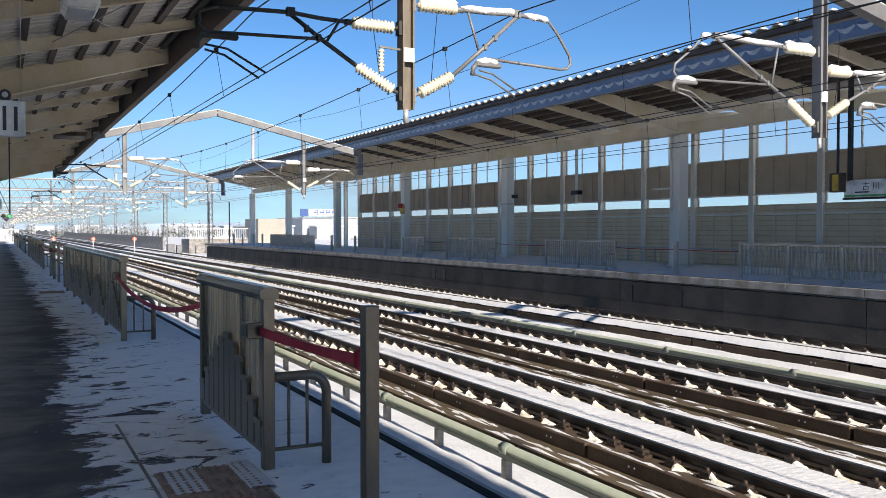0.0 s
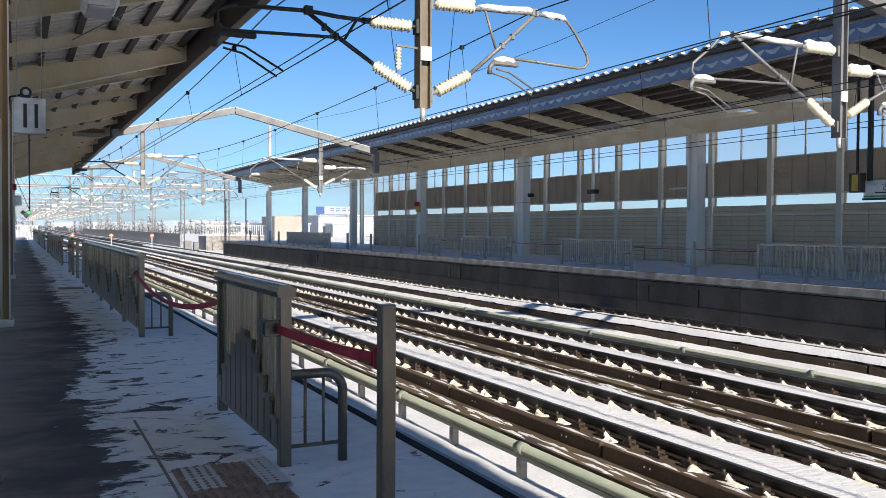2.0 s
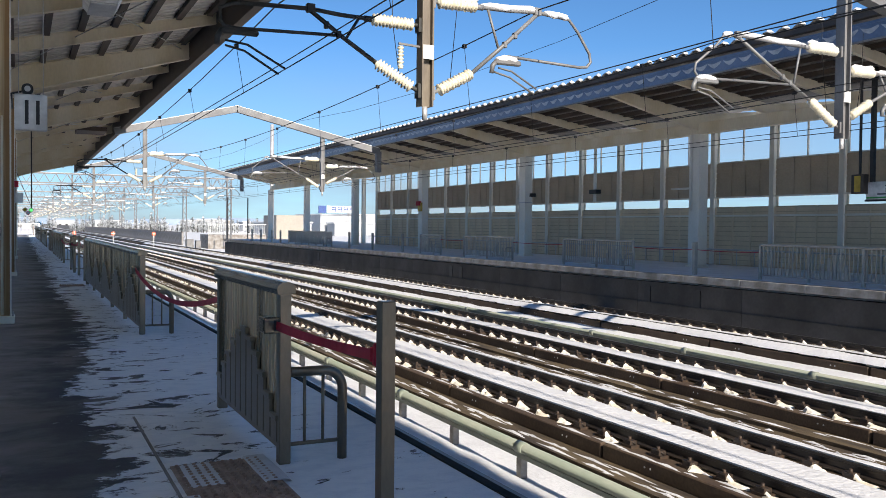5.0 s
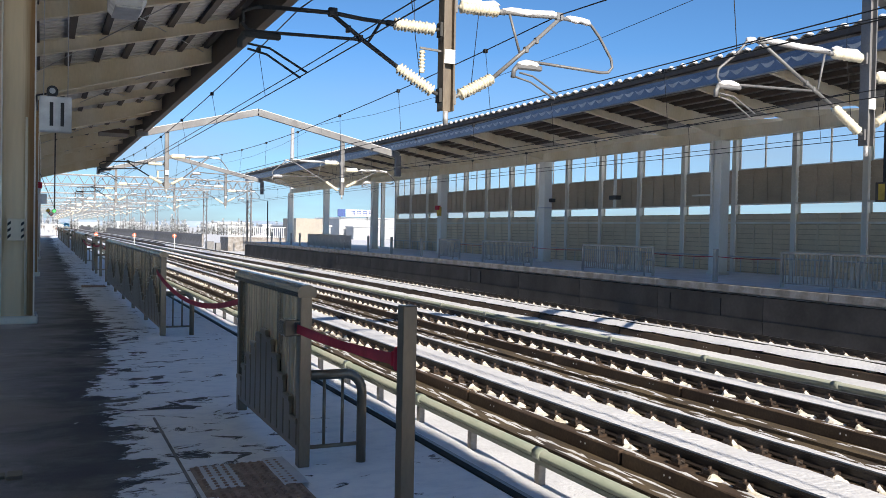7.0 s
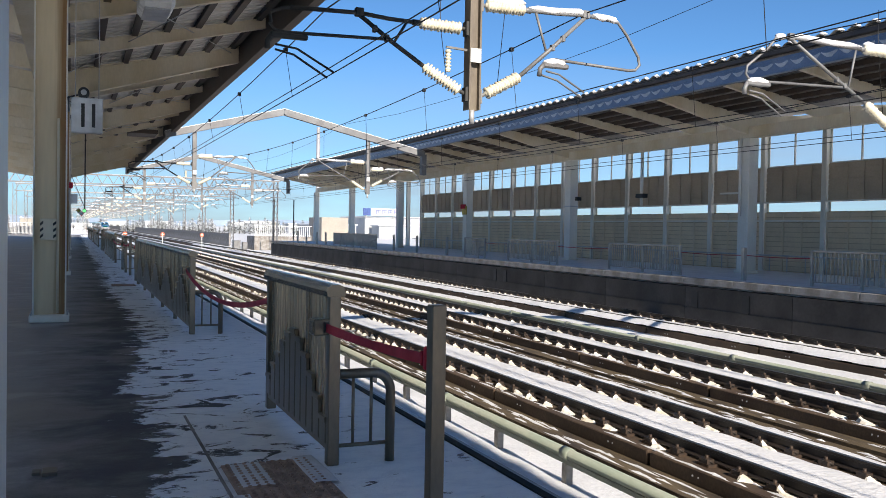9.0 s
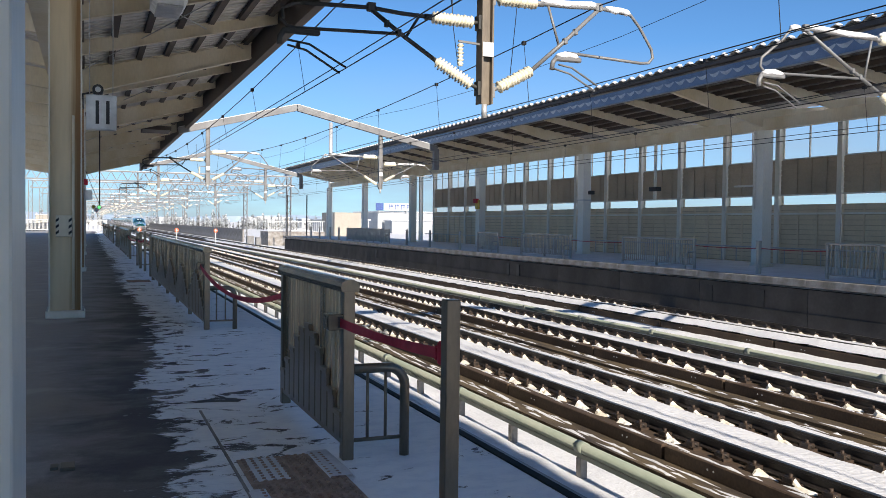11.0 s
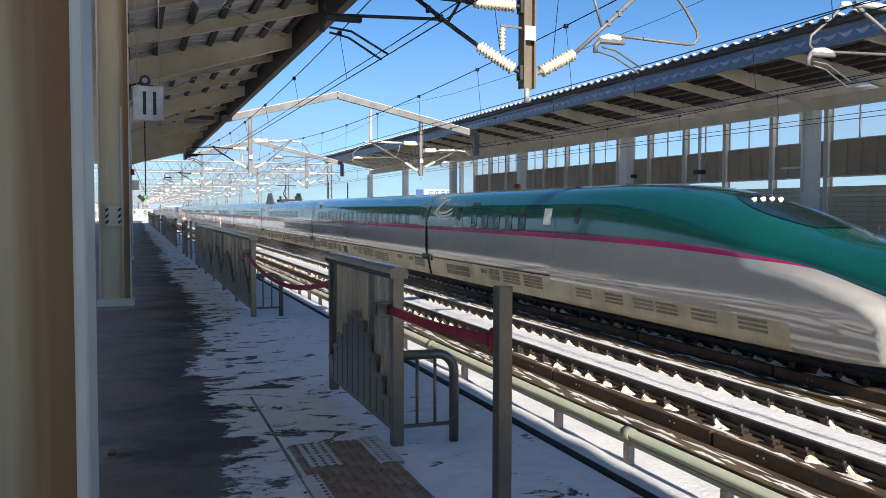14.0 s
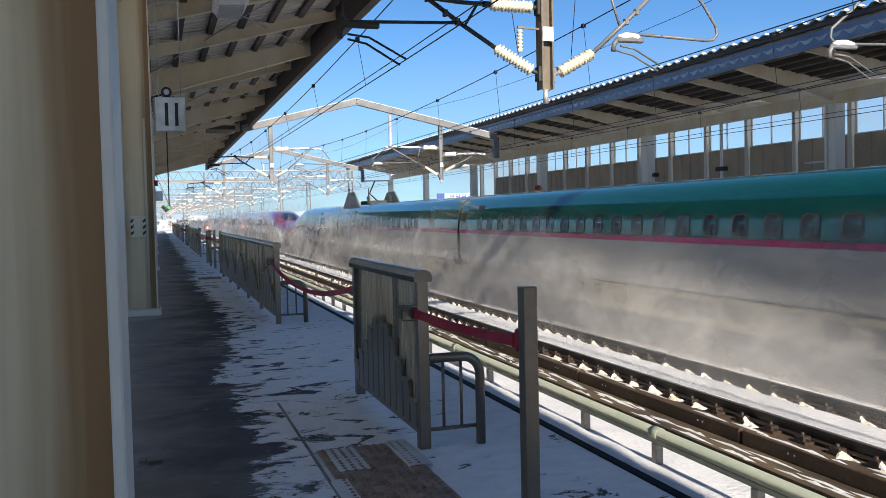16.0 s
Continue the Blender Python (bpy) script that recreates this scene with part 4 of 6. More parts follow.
for i, (x, z, m, mm) in enumerate(((0.0, 2.22, GREEN_GLOW, BLACK), (-0.26, 2.23, YELLOW, BLACK), (-0.13, 2.08, SIGNWHITE, RED))):
    bm = bmesh.new()
    for r, yy, mi in ((0.125, 0.0, 0), (0.085, -0.03, 1)):
        v = [bm.verts.new((x + math.cos(a) * r, yy + d, z + math.sin(a) * r)) for d in (0, 0.02) for a in (0, math.pi / 2, math.pi, 3 * math.pi / 2)]
        bm.faces.new(v[:4][::-1]).material_index = mi
        bm.faces.new(v[4:]).material_index = mi
        for q in range(4):
            bm.faces.new((v[q], v[(q + 1) % 4], v[4 + (q + 1) % 4], v[4 + q])).material_index = mi
    part("indicator", bm, [mm, m], t)
part("hanger", tube(bmesh.new(), [(0.02, 0.03, 2.3), (0.02, 0.03, 6.6)], 0.03, 8), BLACK, t)
part("stay", tube(bmesh.new(), [(0.0, 0.03, 2.4), (-1.2, 0.03, 5.5)], 0.015, 6), BLACK, t)
t = thing("notice_plate", (-0.05, 28.6, 0), label="small red and white notices on the column", category="notice")
part("plate", boxes((-0.08, 0.16, -0.02, 0.02, 2.2, 2.5)), SIGNWHITE, t)
part("bracket", boxes((-0.09, -0.05, -0.02, 0.7, 2.3, 2.9)), GALV, t)
part("red_plate", boxes((-0.08, 0.03, -0.04, 0.0, 2.66, 2.84)), RED, t)
tagged(part("floor_plate", boxes((-0.25, -0.20, 6.1, 6.2, 0, 0.02), (-0.19, -0.10, 6.06, 6.2, 0, 0.025), bevel=0.004), DARKPOLE), "small metal plate let into the asphalt", "floor plate")
# railing that closes the platform end
t = thing("end_railing", (0, 127.0, 0), label="white railing across the platform end", category="railing")
for xx in (-8.0, -4.6, -1.2, 2.36):
    part("post", boxes((xx - 0.04, xx + 0.04, -0.04, 0.04, 0, 1.6)), SIGNWHITE, t)
for z in (0.15, 1.5):
    part("rail", boxes((-8, 2.4, -0.03, 0.03, z, z + 0.07)), SIGNWHITE, t)
bar = part("bar", boxes((-0.02, 0.02, -0.015, 0.015, 0.15, 1.5)), SIGNWHITE, t)
bar.location.x = -8
for k in range(1, 66):
    share(bar, pose(-8 + 0.16 * k, 0, 0), t)
part("notice", boxes((0.3, 1.2, -0.06, -0.035, 0.8, 1.4)), SIGNWHITE, t)
wb = tagged(new("wall_back"), "low cream barrier with open posts behind the near platform", "barrier wall", kind="structure")
part("lower_panel", boxes((-9.2, -9.05, -17, 127, BED, 1.15)), WALLPANEL, wb)
post = part("wall_post", boxes((-9.18, -9.02, -0.08, 0.08, 1.15, 5.7)), WHITEPAINT, wb)
post.location.y = -16
for k in range(1, 20):
    share(post, pose(0, -16 + 3.45 * k, 0), wb)
# ---- far platform ----
CX = 25.0
froof = tagged(new("ceiling_far"), "rising corrugated platform roof on cream beams with a blue-grey gutter", "platform roof", kind="structure")
F0, F1 = -25.0, 94.5
FE = 20.0


def far_z(x):
    return 5.95 + (CX - x) * 0.155


bm = bmesh.new()
n = int((F1 - F0) / 0.6)
a0, a1, a2 = [], [], []
for k in range(n * 4 + 1):
    y = F0 + k * 0.15
    d = 0.09 * (1 if k % 4 in (1, 2) else 0)
    a0.append(bm.verts.new((FE - 0.25, y, far_z(FE) + 0.62 + d)))
    a1.append(bm.verts.new((CX, y, far_z(CX) + 0.5 + d)))
    a2.append(bm.verts.new((29.2, y, far_z(CX) + 0.95 + d)))
for i in range(len(a0) - 1):
    bm.faces.new((a0[i], a1[i], a1[i + 1], a0[i + 1]))
    bm.faces.new((a1[i], a2[i], a2[i + 1], a1[i + 1]))
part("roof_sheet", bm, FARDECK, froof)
bm = bmesh.new()
for k in range(n):
    lump(bm, (FE - 0.12, F0 + 0.22 + k * 0.6, far_z(FE) + 0.70), 0.12, 0.10, k, 5)
tagged(part("snow_on_roof", bm, SNOW, froof, "small snow caps on the sheet ends"), kind="stuff")
bm = boxes((FE - 0.16, FE + 0.05, F0, F1, far_z(FE) - 0.13, far_z(FE) + 0.34))
part("gutter", bm, BLUEGUTTER, froof, "blue-grey gutter with scalloped snow")
# frozen snow sagging in waves along the face of the gutter
bm = bmesh.new()
for k in range(int((F1 - F0) / 0.62)):
    r = random.Random(k)
    y, w = F0 + 0.62 * k, r.uniform(0.50, 0.60)
    lo, hi = [], []
    for q in range(9):
        f = q / 8
        arc = math.sin(math.pi * f)
        lo.append(bm.verts.new((FE - 0.166, y + w * f, far_z(FE) + 0.16 - 0.15 * arc * r.uniform(0.9, 1.1))))
        hi.append(bm.verts.new((FE - 0.200 - 0.03 * arc, y + w * f, far_z(FE) + 0.19 - 0.06 * arc)))
    for q in range(8):
        bm.faces.new((lo[q], lo[q + 1], hi[q + 1], hi[q])).smooth = True
tagged(part("gutter_ice", bm, ICE, froof, "scalloped ice along the gutter face"), kind="stuff")
bm = boxes((FE - 0.18, FE - 0.161, F0, F1, far_z(FE) + 0.27, far_z(FE) + 0.30), (FE - 0.18, FE - 0.161, F0, F1, far_z(FE) - 0.13, far_z(FE) - 0.10))
part("gutter_lip", bm, BLUEGUTTER, froof)
bm = boxes((FE - 0.2, FE + 0.0, F0, F1, far_z(FE) + 0.45, far_z(FE) + 0.60))
part("eaves_angle", bm, BROWN, froof)
part("main_beam", boxes((CX - 0.14, CX + 0.14, F0, F1, 5.52, 5.95), (CX - 0.2, CX + 0.2, F0, F1, 5.49, 5.52)), CREAM, froof)
for k in range(40):
    y = 27.5 + 3.43 * (k - 20)
    deep = (k - 20) % 4 == 0
    if F0 < y < F1:
        bm = bmesh.new()
        h0, h1 = (0.75, 0.30) if deep else (0.38, 0.25)
        w = 0.2 if deep else 0.14
        v = []
        for x, h in ((CX, h0), (FE + 0.06, h1)):
            zt = far_z(x) + 0.40
            for yy in (-w / 2, w / 2):
                v += [bm.verts.new((x, y + yy, zt - h)), bm.verts.new((x, y + yy, zt))]
        for f in ((0, 2, 3, 1), (4, 5, 7, 6), (0, 1, 5, 4), (2, 6, 7, 3), (0, 4, 6, 2), (1, 3, 7, 5)):
            bm.faces.new([v[i] for i in f])
        beam(bm, (CX, y, far_z(CX) + 0.2), (29.0, y, far_z(CX) + 0.62), 0.12, 0.3)
        part("rafter", bm, CREAM, froof)
for k in range(7):
    x = 20.7 + 0.62 * k
    part("purlin", beam(bmesh.new(), (x, F0, far_z(x) + 0.46), (x, F1, far_z(x) + 0.44), 0.13, 0.16), BROWN, froof)
for k in range(-4, 6):
    y = 27.5 + 13.5 * k
    if y < 96:
        t = thing("column", (CX, y, FAR_Z), label="white-painted box column on the far platform", category="column", group="far platform columns")
        part("shaft", boxes((-0.24, 0.24, -0.3, 0.3, 0.1, 5.43), bevel=0.02), WHITEPAINT, t)
        part("plinth", boxes((-0.3, 0.3, -0.36, 0.36, 0, 0.1), bevel=0.015), WHITEPAINT, t)
        if k == 2:
            part("notice", boxes((-0.33, -0.245, -0.4, 0.2, 2.6, 3.2)), YELLOW, t, "small coloured notices")
            part("red_box", boxes((-0.45, -0.245, -0.25, 0.25, 3.0, 3.3), bevel=0.02), RED, t)
        if k == 0:
            part("sign_arm", boxes((-0.10, 0.10, 0.30, 1.55, 3.22, 3.29), bevel=0.008), WHITEPAINT, t)
            part("drop_pipe", tube(bmesh.new(), [(-0.28, 0.1, 5.4), (-0.28, 0.1, 2.3)], 0.03, 8), WHITEPAINT, t)
        if k == 1:
            part("pipe_band", boxes((-0.26, 0.26, -0.32, 0.32, 2.9, 2.96)), GALV, t)

# barrier wall behind the far platform
WX = 28.0
wall = tagged(new("wall_far"), "tall steel barrier wall with two tiers of ribbed panels and an open slit", "barrier wall", kind="structure")
y = 22.95 - 3.4 * 18
pp = lp = up = None
while y < 74:
    if pp is None:
        pp = part("wall_post", boxes((WX - 0.16, WX + 0.16, -0.02, 0.02, -0.3, 6.5), (WX - 0.16, WX - 0.13, -0.12, 0.12, -0.3, 6.5), (WX + 0.13, WX + 0.16, -0.12, 0.12, -0.3, 6.5)), WHITEPAINT, wall)
        pp.location.y = y
        rows = []
        # darker sheet behind the ribs paints the shade in their gaps
        bp = part("panel_backing", boxes((WX + 0.0, WX + 0.05, 0.14, 3.26, FAR_Z - 0.1, 2.62)), WALLDARK, wall)
        bp.location.y = y
        for q in range(13):
            rows.append((WX - 0.07, WX - 0.001, 0.14, 3.26, -0.1 + 0.208 * q, 0.078 + 0.208 * q))
        for q in (0.14, 1.13, 2.16, 3.19):
            rows.append((WX - 0.10, WX - 0.061, q, q + 0.07, FAR_Z - 0.1, 2.60))
        lp = part("lower_panel", boxes(*rows), WALLPANEL, wall)
        lp.location.y = y
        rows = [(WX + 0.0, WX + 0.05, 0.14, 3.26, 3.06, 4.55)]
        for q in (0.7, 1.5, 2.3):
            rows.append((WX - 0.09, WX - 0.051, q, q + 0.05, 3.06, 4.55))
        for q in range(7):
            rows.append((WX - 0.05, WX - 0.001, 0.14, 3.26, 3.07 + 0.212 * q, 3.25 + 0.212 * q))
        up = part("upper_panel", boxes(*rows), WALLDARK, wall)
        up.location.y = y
        ip = part("mid_post", boxes((WX - 0.03, WX + 0.03, 1.67, 1.73, 4.56, 6.4)), WHITEPAINT, wall)
        ip.location.y = y
        lr = part("ledge", boxes((WX - 0.14, WX - 0.065, 0.13, 3.27, 2.19, 2.27), (WX - 0.14, WX + 0.06, 0.13, 3.27, 3.0, 3.059)), WHITEPAINT, wall)
        lr.location.y = y
        sn = part("snow_cap", boxes((WX - 0.02, WX + 0.07, 0.14, 3.26, 4.551, 4.60), bevel=0.015), SNOW, wall)
        sn.location.y = y
    else:
        share(pp, pose(0, y, 0), wall)
        for q in (lp, up, ip, lr, sn, bp):
            if y < 70:
                share(q, pose(0, y, 0), wall)
    y += 3.4
part("wall_post", boxes((WX - 0.16, WX + 0.16, 73.9, 74.1, -0.3, 6.5)), WHITEPAINT, wall)
part("handrail", tube(bmesh.new(), [(WX - 0.35, -20, 0.75), (WX - 0.35, 72, 0.75)], 0.03, 8), GALV, wall)
bm = bmesh.new()
for k in range(0, 90):
    beam(bm, (WX - 0.35, -18 + k, FAR_Z), (WX - 0.35, -18 + k, 0.75), 0.03, 0.03, (0, 1, 0))
tagged(part("handrail_posts", bm, GALV, wall), kind="stuff")

FFX = 20.95


def far_fence(y0, y1, plain):
    """Railing with thin bars; some bays carry the stepped arch in front."""
    t = thing("platform_fence", (FFX, y0, FAR_Z), label="grey-brown metal platform railing with thin bars" if plain else "grey platform barrier with a solid stepped arch", category="platform fence", group="far platform fences")
    L = y1 - y0
    n = max(1, round(L / 2.0))
    for k in range(n + 1):
        part("post", boxes((-0.04, 0.04, L * k / n - 0.04, L * k / n + 0.04, 0, 1.10)), FENCEGREY, t)
    part("top_rail", boxes((-0.04, 0.04, 0, L, 1.05, 1.12), bevel=0.01), FENCEGREY, t)
    part("bottom_rail", boxes((-0.02, 0.02, 0.04, L - 0.04, 0.12, 0.16)), FENCEGREY, t)
    bar = None
    m = int(L / 0.14)
    for k in range(1, m):
        if bar is None:
            bar = part("bar", boxes((-0.012, 0.012, -0.012 if plain else -0.03, 0.012 if plain else 0.03, 0.16, 1.05)), FENCEGREY, t)
            bar.location.y = L * k / m
        else:
            share(bar, pose(0, L * k / m, 0), t)
    for k in range(n):
        yc = L * (k + 0.5) / n
        for i in range(-3, 4):
            if not plain or k % 2 == 0:
                part("short_slat", boxes((-0.05, -0.03, yc + i * 0.2 - 0.055, yc + i * 0.2 + 0.055, 0.16, 0.86 - 0.13 * abs(i) * abs(i) / 3 - 0.05 * abs(i)), bevel=0.01), FENCEGREY, t)
    bm = tube(bmesh.new(), [(-0.05, -0.02, 0.62), (-0.32, -0.02, 0.62), (-0.40, -0.02, 0.55), (-0.42, -0.02, 0.45), (-0.42, -0.02, 0)], 0.03, 8)
    part("side_guard", bm, FENCEGREY, t)


for y0, y1, pl in ((9.0, 20.2, True), (26.5, 31.2, True), (35.5, 40.5, True), (43.3, 46.0, True), (62.0, 73.5, False)):
    far_fence(y0, y1, pl)
for y in (23.1, 48.5, 53.5, 58.0, 76.0, 79.0, 83.0, 86.5):
    t = thing("belt_post", (FFX - 0.05, y, FAR_Z), label="square grey belt post on the far platform", category="post", group="far belt posts")
    part("post", boxes((-0.07, 0.07, -0.07, 0.07, 0, 1.12), bevel=0.01), FENCEGREY, t)
for y0, y1 in ((31.2, 35.5), (20.15, 23.1), (23.1, 26.5), (40.5, 43.3)):
    belt(y0, y1, 0.92, 0.92, 0.03, FFX, FFX, 0.012)

# station name board
t = thing("station_sign", (23.6, 17.0, 0.33), label="white hanging station name board with a green band", category="station sign")
part("board", boxes((-0.06, 0.06, -1.5, 1.5, 2.26, 2.80), bevel=0.01), SIGNWHITE, t)
part("band", boxes((-0.064, -0.0605, -1.48, 1.48, 2.29, 2.34)), GREEN_SIGN, t)
part("frame", boxes((-0.07, 0.07, -1.53, 1.53, 2.20, 2.259)), BLACK, t)
for yy in (1.32, -1.3):
    part("hanger", boxes((-0.06, 0.06, yy - 0.06, yy + 0.06, 2.78, 6.33)), BLACK, t)
cu = bpy.data.curves.new("lettering", "FONT")
cu.body, cu.size, cu.extrude, cu.align_x = "古 川", 0.27, 0.002, "CENTER"
tx = new("lettering", cu)
tx.data.materials.append(LETTER)
tx.matrix_basis = Matrix.Translation((-0.066, 0.55, 2.50)) @ Matrix(((0, 0, -1, 0), (-1, 0, 0, 0), (0, 1, 0, 0), (0, 0, 0, 1)))
tx.parent = t
bm = bmesh.new()
for yy, w in ((0.85, 0.5), (-0.4, 0.55), (-0.9, 0.3)):
    box(bm, -0.063, -0.0605, yy - w / 2, yy + w / 2, 2.40, 2.44)
part("small_writing", bm, LETTER, t)
t = thing("speaker_box", (23.45, 18.65, 0.32), label="dark box with a yellow panel hung beside the name board", category="speaker")
part("case", boxes((-0.12, 0.12, -0.22, 0.22, 2.45, 3.05), bevel=0.01), BROWN, t)
part("panel", boxes((-0.128, -0.121, -0.12, 0.10, 2.5, 3.0)), YELLOW, t)
part("hanger", boxes((-0.03, 0.03, -0.03, 0.03, 3.05, 6.34)), BLACK, t)
for y in (39.8, 33.9):
    t = thing("hanging_lamp", (25.2, y + 1, 0), label="slim white lamp pole with a black fixture", category="lamp")
    part("pole", boxes((-0.05, 0.05, -0.06, 0.06, 2.9, 5.5)), WHITEPAINT, t)
    part("fixture", boxes((-0.15, 0.15, -0.3, 0.3, 3.3, 3.5), bevel=0.02), BLACK, t)

# ---- overhead line ----
GY = [13.7 + 37.3 * k for k in range(0, 14)]
PA, PB = 6.30, 16.6


def insulator(bm, a, c, r=0.112, n=12):
    """Ribbed porcelain rod from a to c with thin ends."""
    core = min(0.066, r * 0.55)
    a, c = Vector(a), Vector(c)
    pts, rad = [a, a + (c - a) * 0.03], [0.035, 0.05]
    for k in range(n):
        big = r * (1.0 if k % 2 == 0 else 0.9)
        for f, rr in ((0.08, core), (0.32, big), (0.52, big), (0.80, core)):
            pts.append(a + (c - a) * (0.03 + 0.94 * (k + f) / n))
            rad.append(rr)
    pts += [a + (c - a) * 0.97, c]
    rad += [0.05, 0.035]
    tube(bm, pts, 0, 12, radii=rad)


def bracket(parent, px, s, top, low, base, simple=False, mat=None, snowy=True, reach=3.45, corner=2.25, drop=2.95, ins=1.02, ins_z=0.42, joint=1.62, pull=False):
    """A hinged cantilever with two ribbed insulators; s = -1 or 1 is the side of the post, pull hangs the steady arm at the loop."""
    mat = mat or GANTRY

    def q(dx, z):
        return (px + s * dx, 0, z)

    seg = 6 if simple else 9
    ie = ins - 0.10
    rod = bmesh.new()
    insulator(rod, q(0.22, top), q(ins, top + 0.01))
    part("insulator", rod, PORCELAIN, parent, "cream ribbed porcelain insulator")
    rod = bmesh.new()
    insulator(rod, q(0.24, base + 0.05), q(ie, base + ins_z))
    part("insulator", rod, PORCELAIN, parent, "cream ribbed porcelain insulator")
    arm = bmesh.new()
    tube(arm, [q(0.11, top), q(0.24, top)], 0.035, 6)
    box(arm, *sorted((px + s * 0.10, px + s * 0.16)), -0.08, 0.08, top - 0.12, top + 0.12)
    part("hinge", arm, mat, parent)
    arm = bmesh.new()
    tube(arm, [q(ins - 0.02, top + 0.01), q((ins + corner) / 2, top + 0.02), q(corner, top + 0.06), q(drop - 0.1, top + 0.02)], 0.036, seg)
    tube(arm, [q(ins - 0.05, top + 0.01), q(ins + 0.10, top + 0.01)], 0.052, 8)
    box(arm, *sorted((px + s * (corner - 0.07), px + s * (corner + 0.07))), -0.05, 0.05, top + 0.0, top + 0.14, 0.01)
    part("top_tube", arm, mat, parent)
    arm = bmesh.new()
    tube(arm, [q(0.11, base), q(0.26, base + 0.06)], 0.035, 6)
    box(arm, *sorted((px + s * 0.10, px + s * 0.16)), -0.08, 0.08, base - 0.12, base + 0.12)
    part("hinge", arm, mat, parent)
    arm = bmesh.new()
    mid = (ie + corner) / 2
    tube(arm, [q(ie - 0.02, base + ins_z - 0.01), q(mid, (base + ins_z + top) / 2), q(corner + 0.03, top + 0.05)], 0.038, seg)
    for dx in (joint - 0.05, joint + 0.16):
        z = base + ins_z + (top - base - ins_z) * (dx - ie) / (corner - ie)
        box(arm, *sorted((px + s * (dx - 0.035), px + s * (dx + 0.035))), -0.05, 0.05, z - 0.06, z + 0.05, 0.01)
    part("diagonal_tube", arm, mat, parent)
    arm = bmesh.new()
    d = top - low
    tube(arm, [q(drop - 0.25, top + 0.03), q(drop, top), q(min(drop + 0.2, reach), top - 0.25 * d), q(reach - 0.03, low + 0.30 * d), q(reach, low + 0.1), q(reach - 0.09, low), q(reach - 0.25, low - 0.02), q(joint, low + 0.04)], 0.028, seg)
    part("registration_tube", arm, mat, parent)
    arm = bmesh.new()
    sx = joint - 0.17
    tube(arm, [q(ins + 0.20, top), q(sx, base + ins_z + (top - base - ins_z) * (sx - ie) / (corner - ie))], 0.024, seg)
    part("strut", arm, mat, parent)
    steady = bmesh.new()
    if pull:
        box(steady, *sorted((px + s * (reach - 0.62), px + s * (reach - 0.02))), -0.05, 0.05, low - 0.12, low - 0.03, 0.02)
        tube(steady, [q(reach - 0.06, low - 0.05), q(reach + 0.02, low - 0.18), q(reach + 0.02, low - 0.30)], 0.045, 8)
        tube(steady, [q(reach - 0.1, low - 0.22), q(reach - 0.45, low - 0.26), q(reach - 1.05, low - 0.58)], 0.018, 6)
        tube(steady, [q(reach - 0.1, low - 0.30), q(reach - 0.40, low - 0.36), q(reach - 0.95, low - 0.68)], 0.018, 6)
        clamp = (reach - 0.6, reach - 0.05)
    else:
        box(steady, *sorted((px + s * 1.37, px + s * 1.90)), -0.05, 0.05, low - 0.12, low - 0.03, 0.02)
        tube(steady, [q(1.42, low - 0.05), q(1.33, low - 0.15), q(1.31, low - 0.28)], 0.045, 8)
        tube(steady, [q(1.45, low - 0.18), q(1.72, low - 0.22), q(2.25, low - 0.5)], 0.018, 6)
        tube(steady, [q(1.36, low - 0.26), q(1.68, low - 0.33), q(2.2, low - 0.60)], 0.018, 6)
        clamp = (1.4, 1.85)
    part("steady_arm", steady, mat, parent)
    part("stay_wire", tube(bmesh.new(), [q(ins * 0.62, top + 0.9), q(ins * 0.60, top), q(0.48, base + 0.22)], 0.007, 5), WIRE, parent)
    if snowy:
        for k, (a, c) in enumerate(((q(0.25, top + 0.11), q(ins, top + 0.12)), (q(ins + 0.05, top + 0.05), q(corner + 0.05, top + 0.10)), (q(corner + 0.15, top + 0.08), q(drop, top + 0.03)), (q(clamp[0], low - 0.01), q(clamp[1], low - 0.01)))):
            a, c = Vector(a), Vector(c)
            pts = [a + (c - a) * f + Vector((0, 0, 0.015 * math.sin(f * 9 + k))) for f in (0, 0.15, 0.4, 0.6, 0.85, 1)]
            part("snow", tube(bmesh.new(), pts, 0, 8, radii=[0.015, 0.055, 0.07, 0.055, 0.065, 0.015]), SNOW, parent)


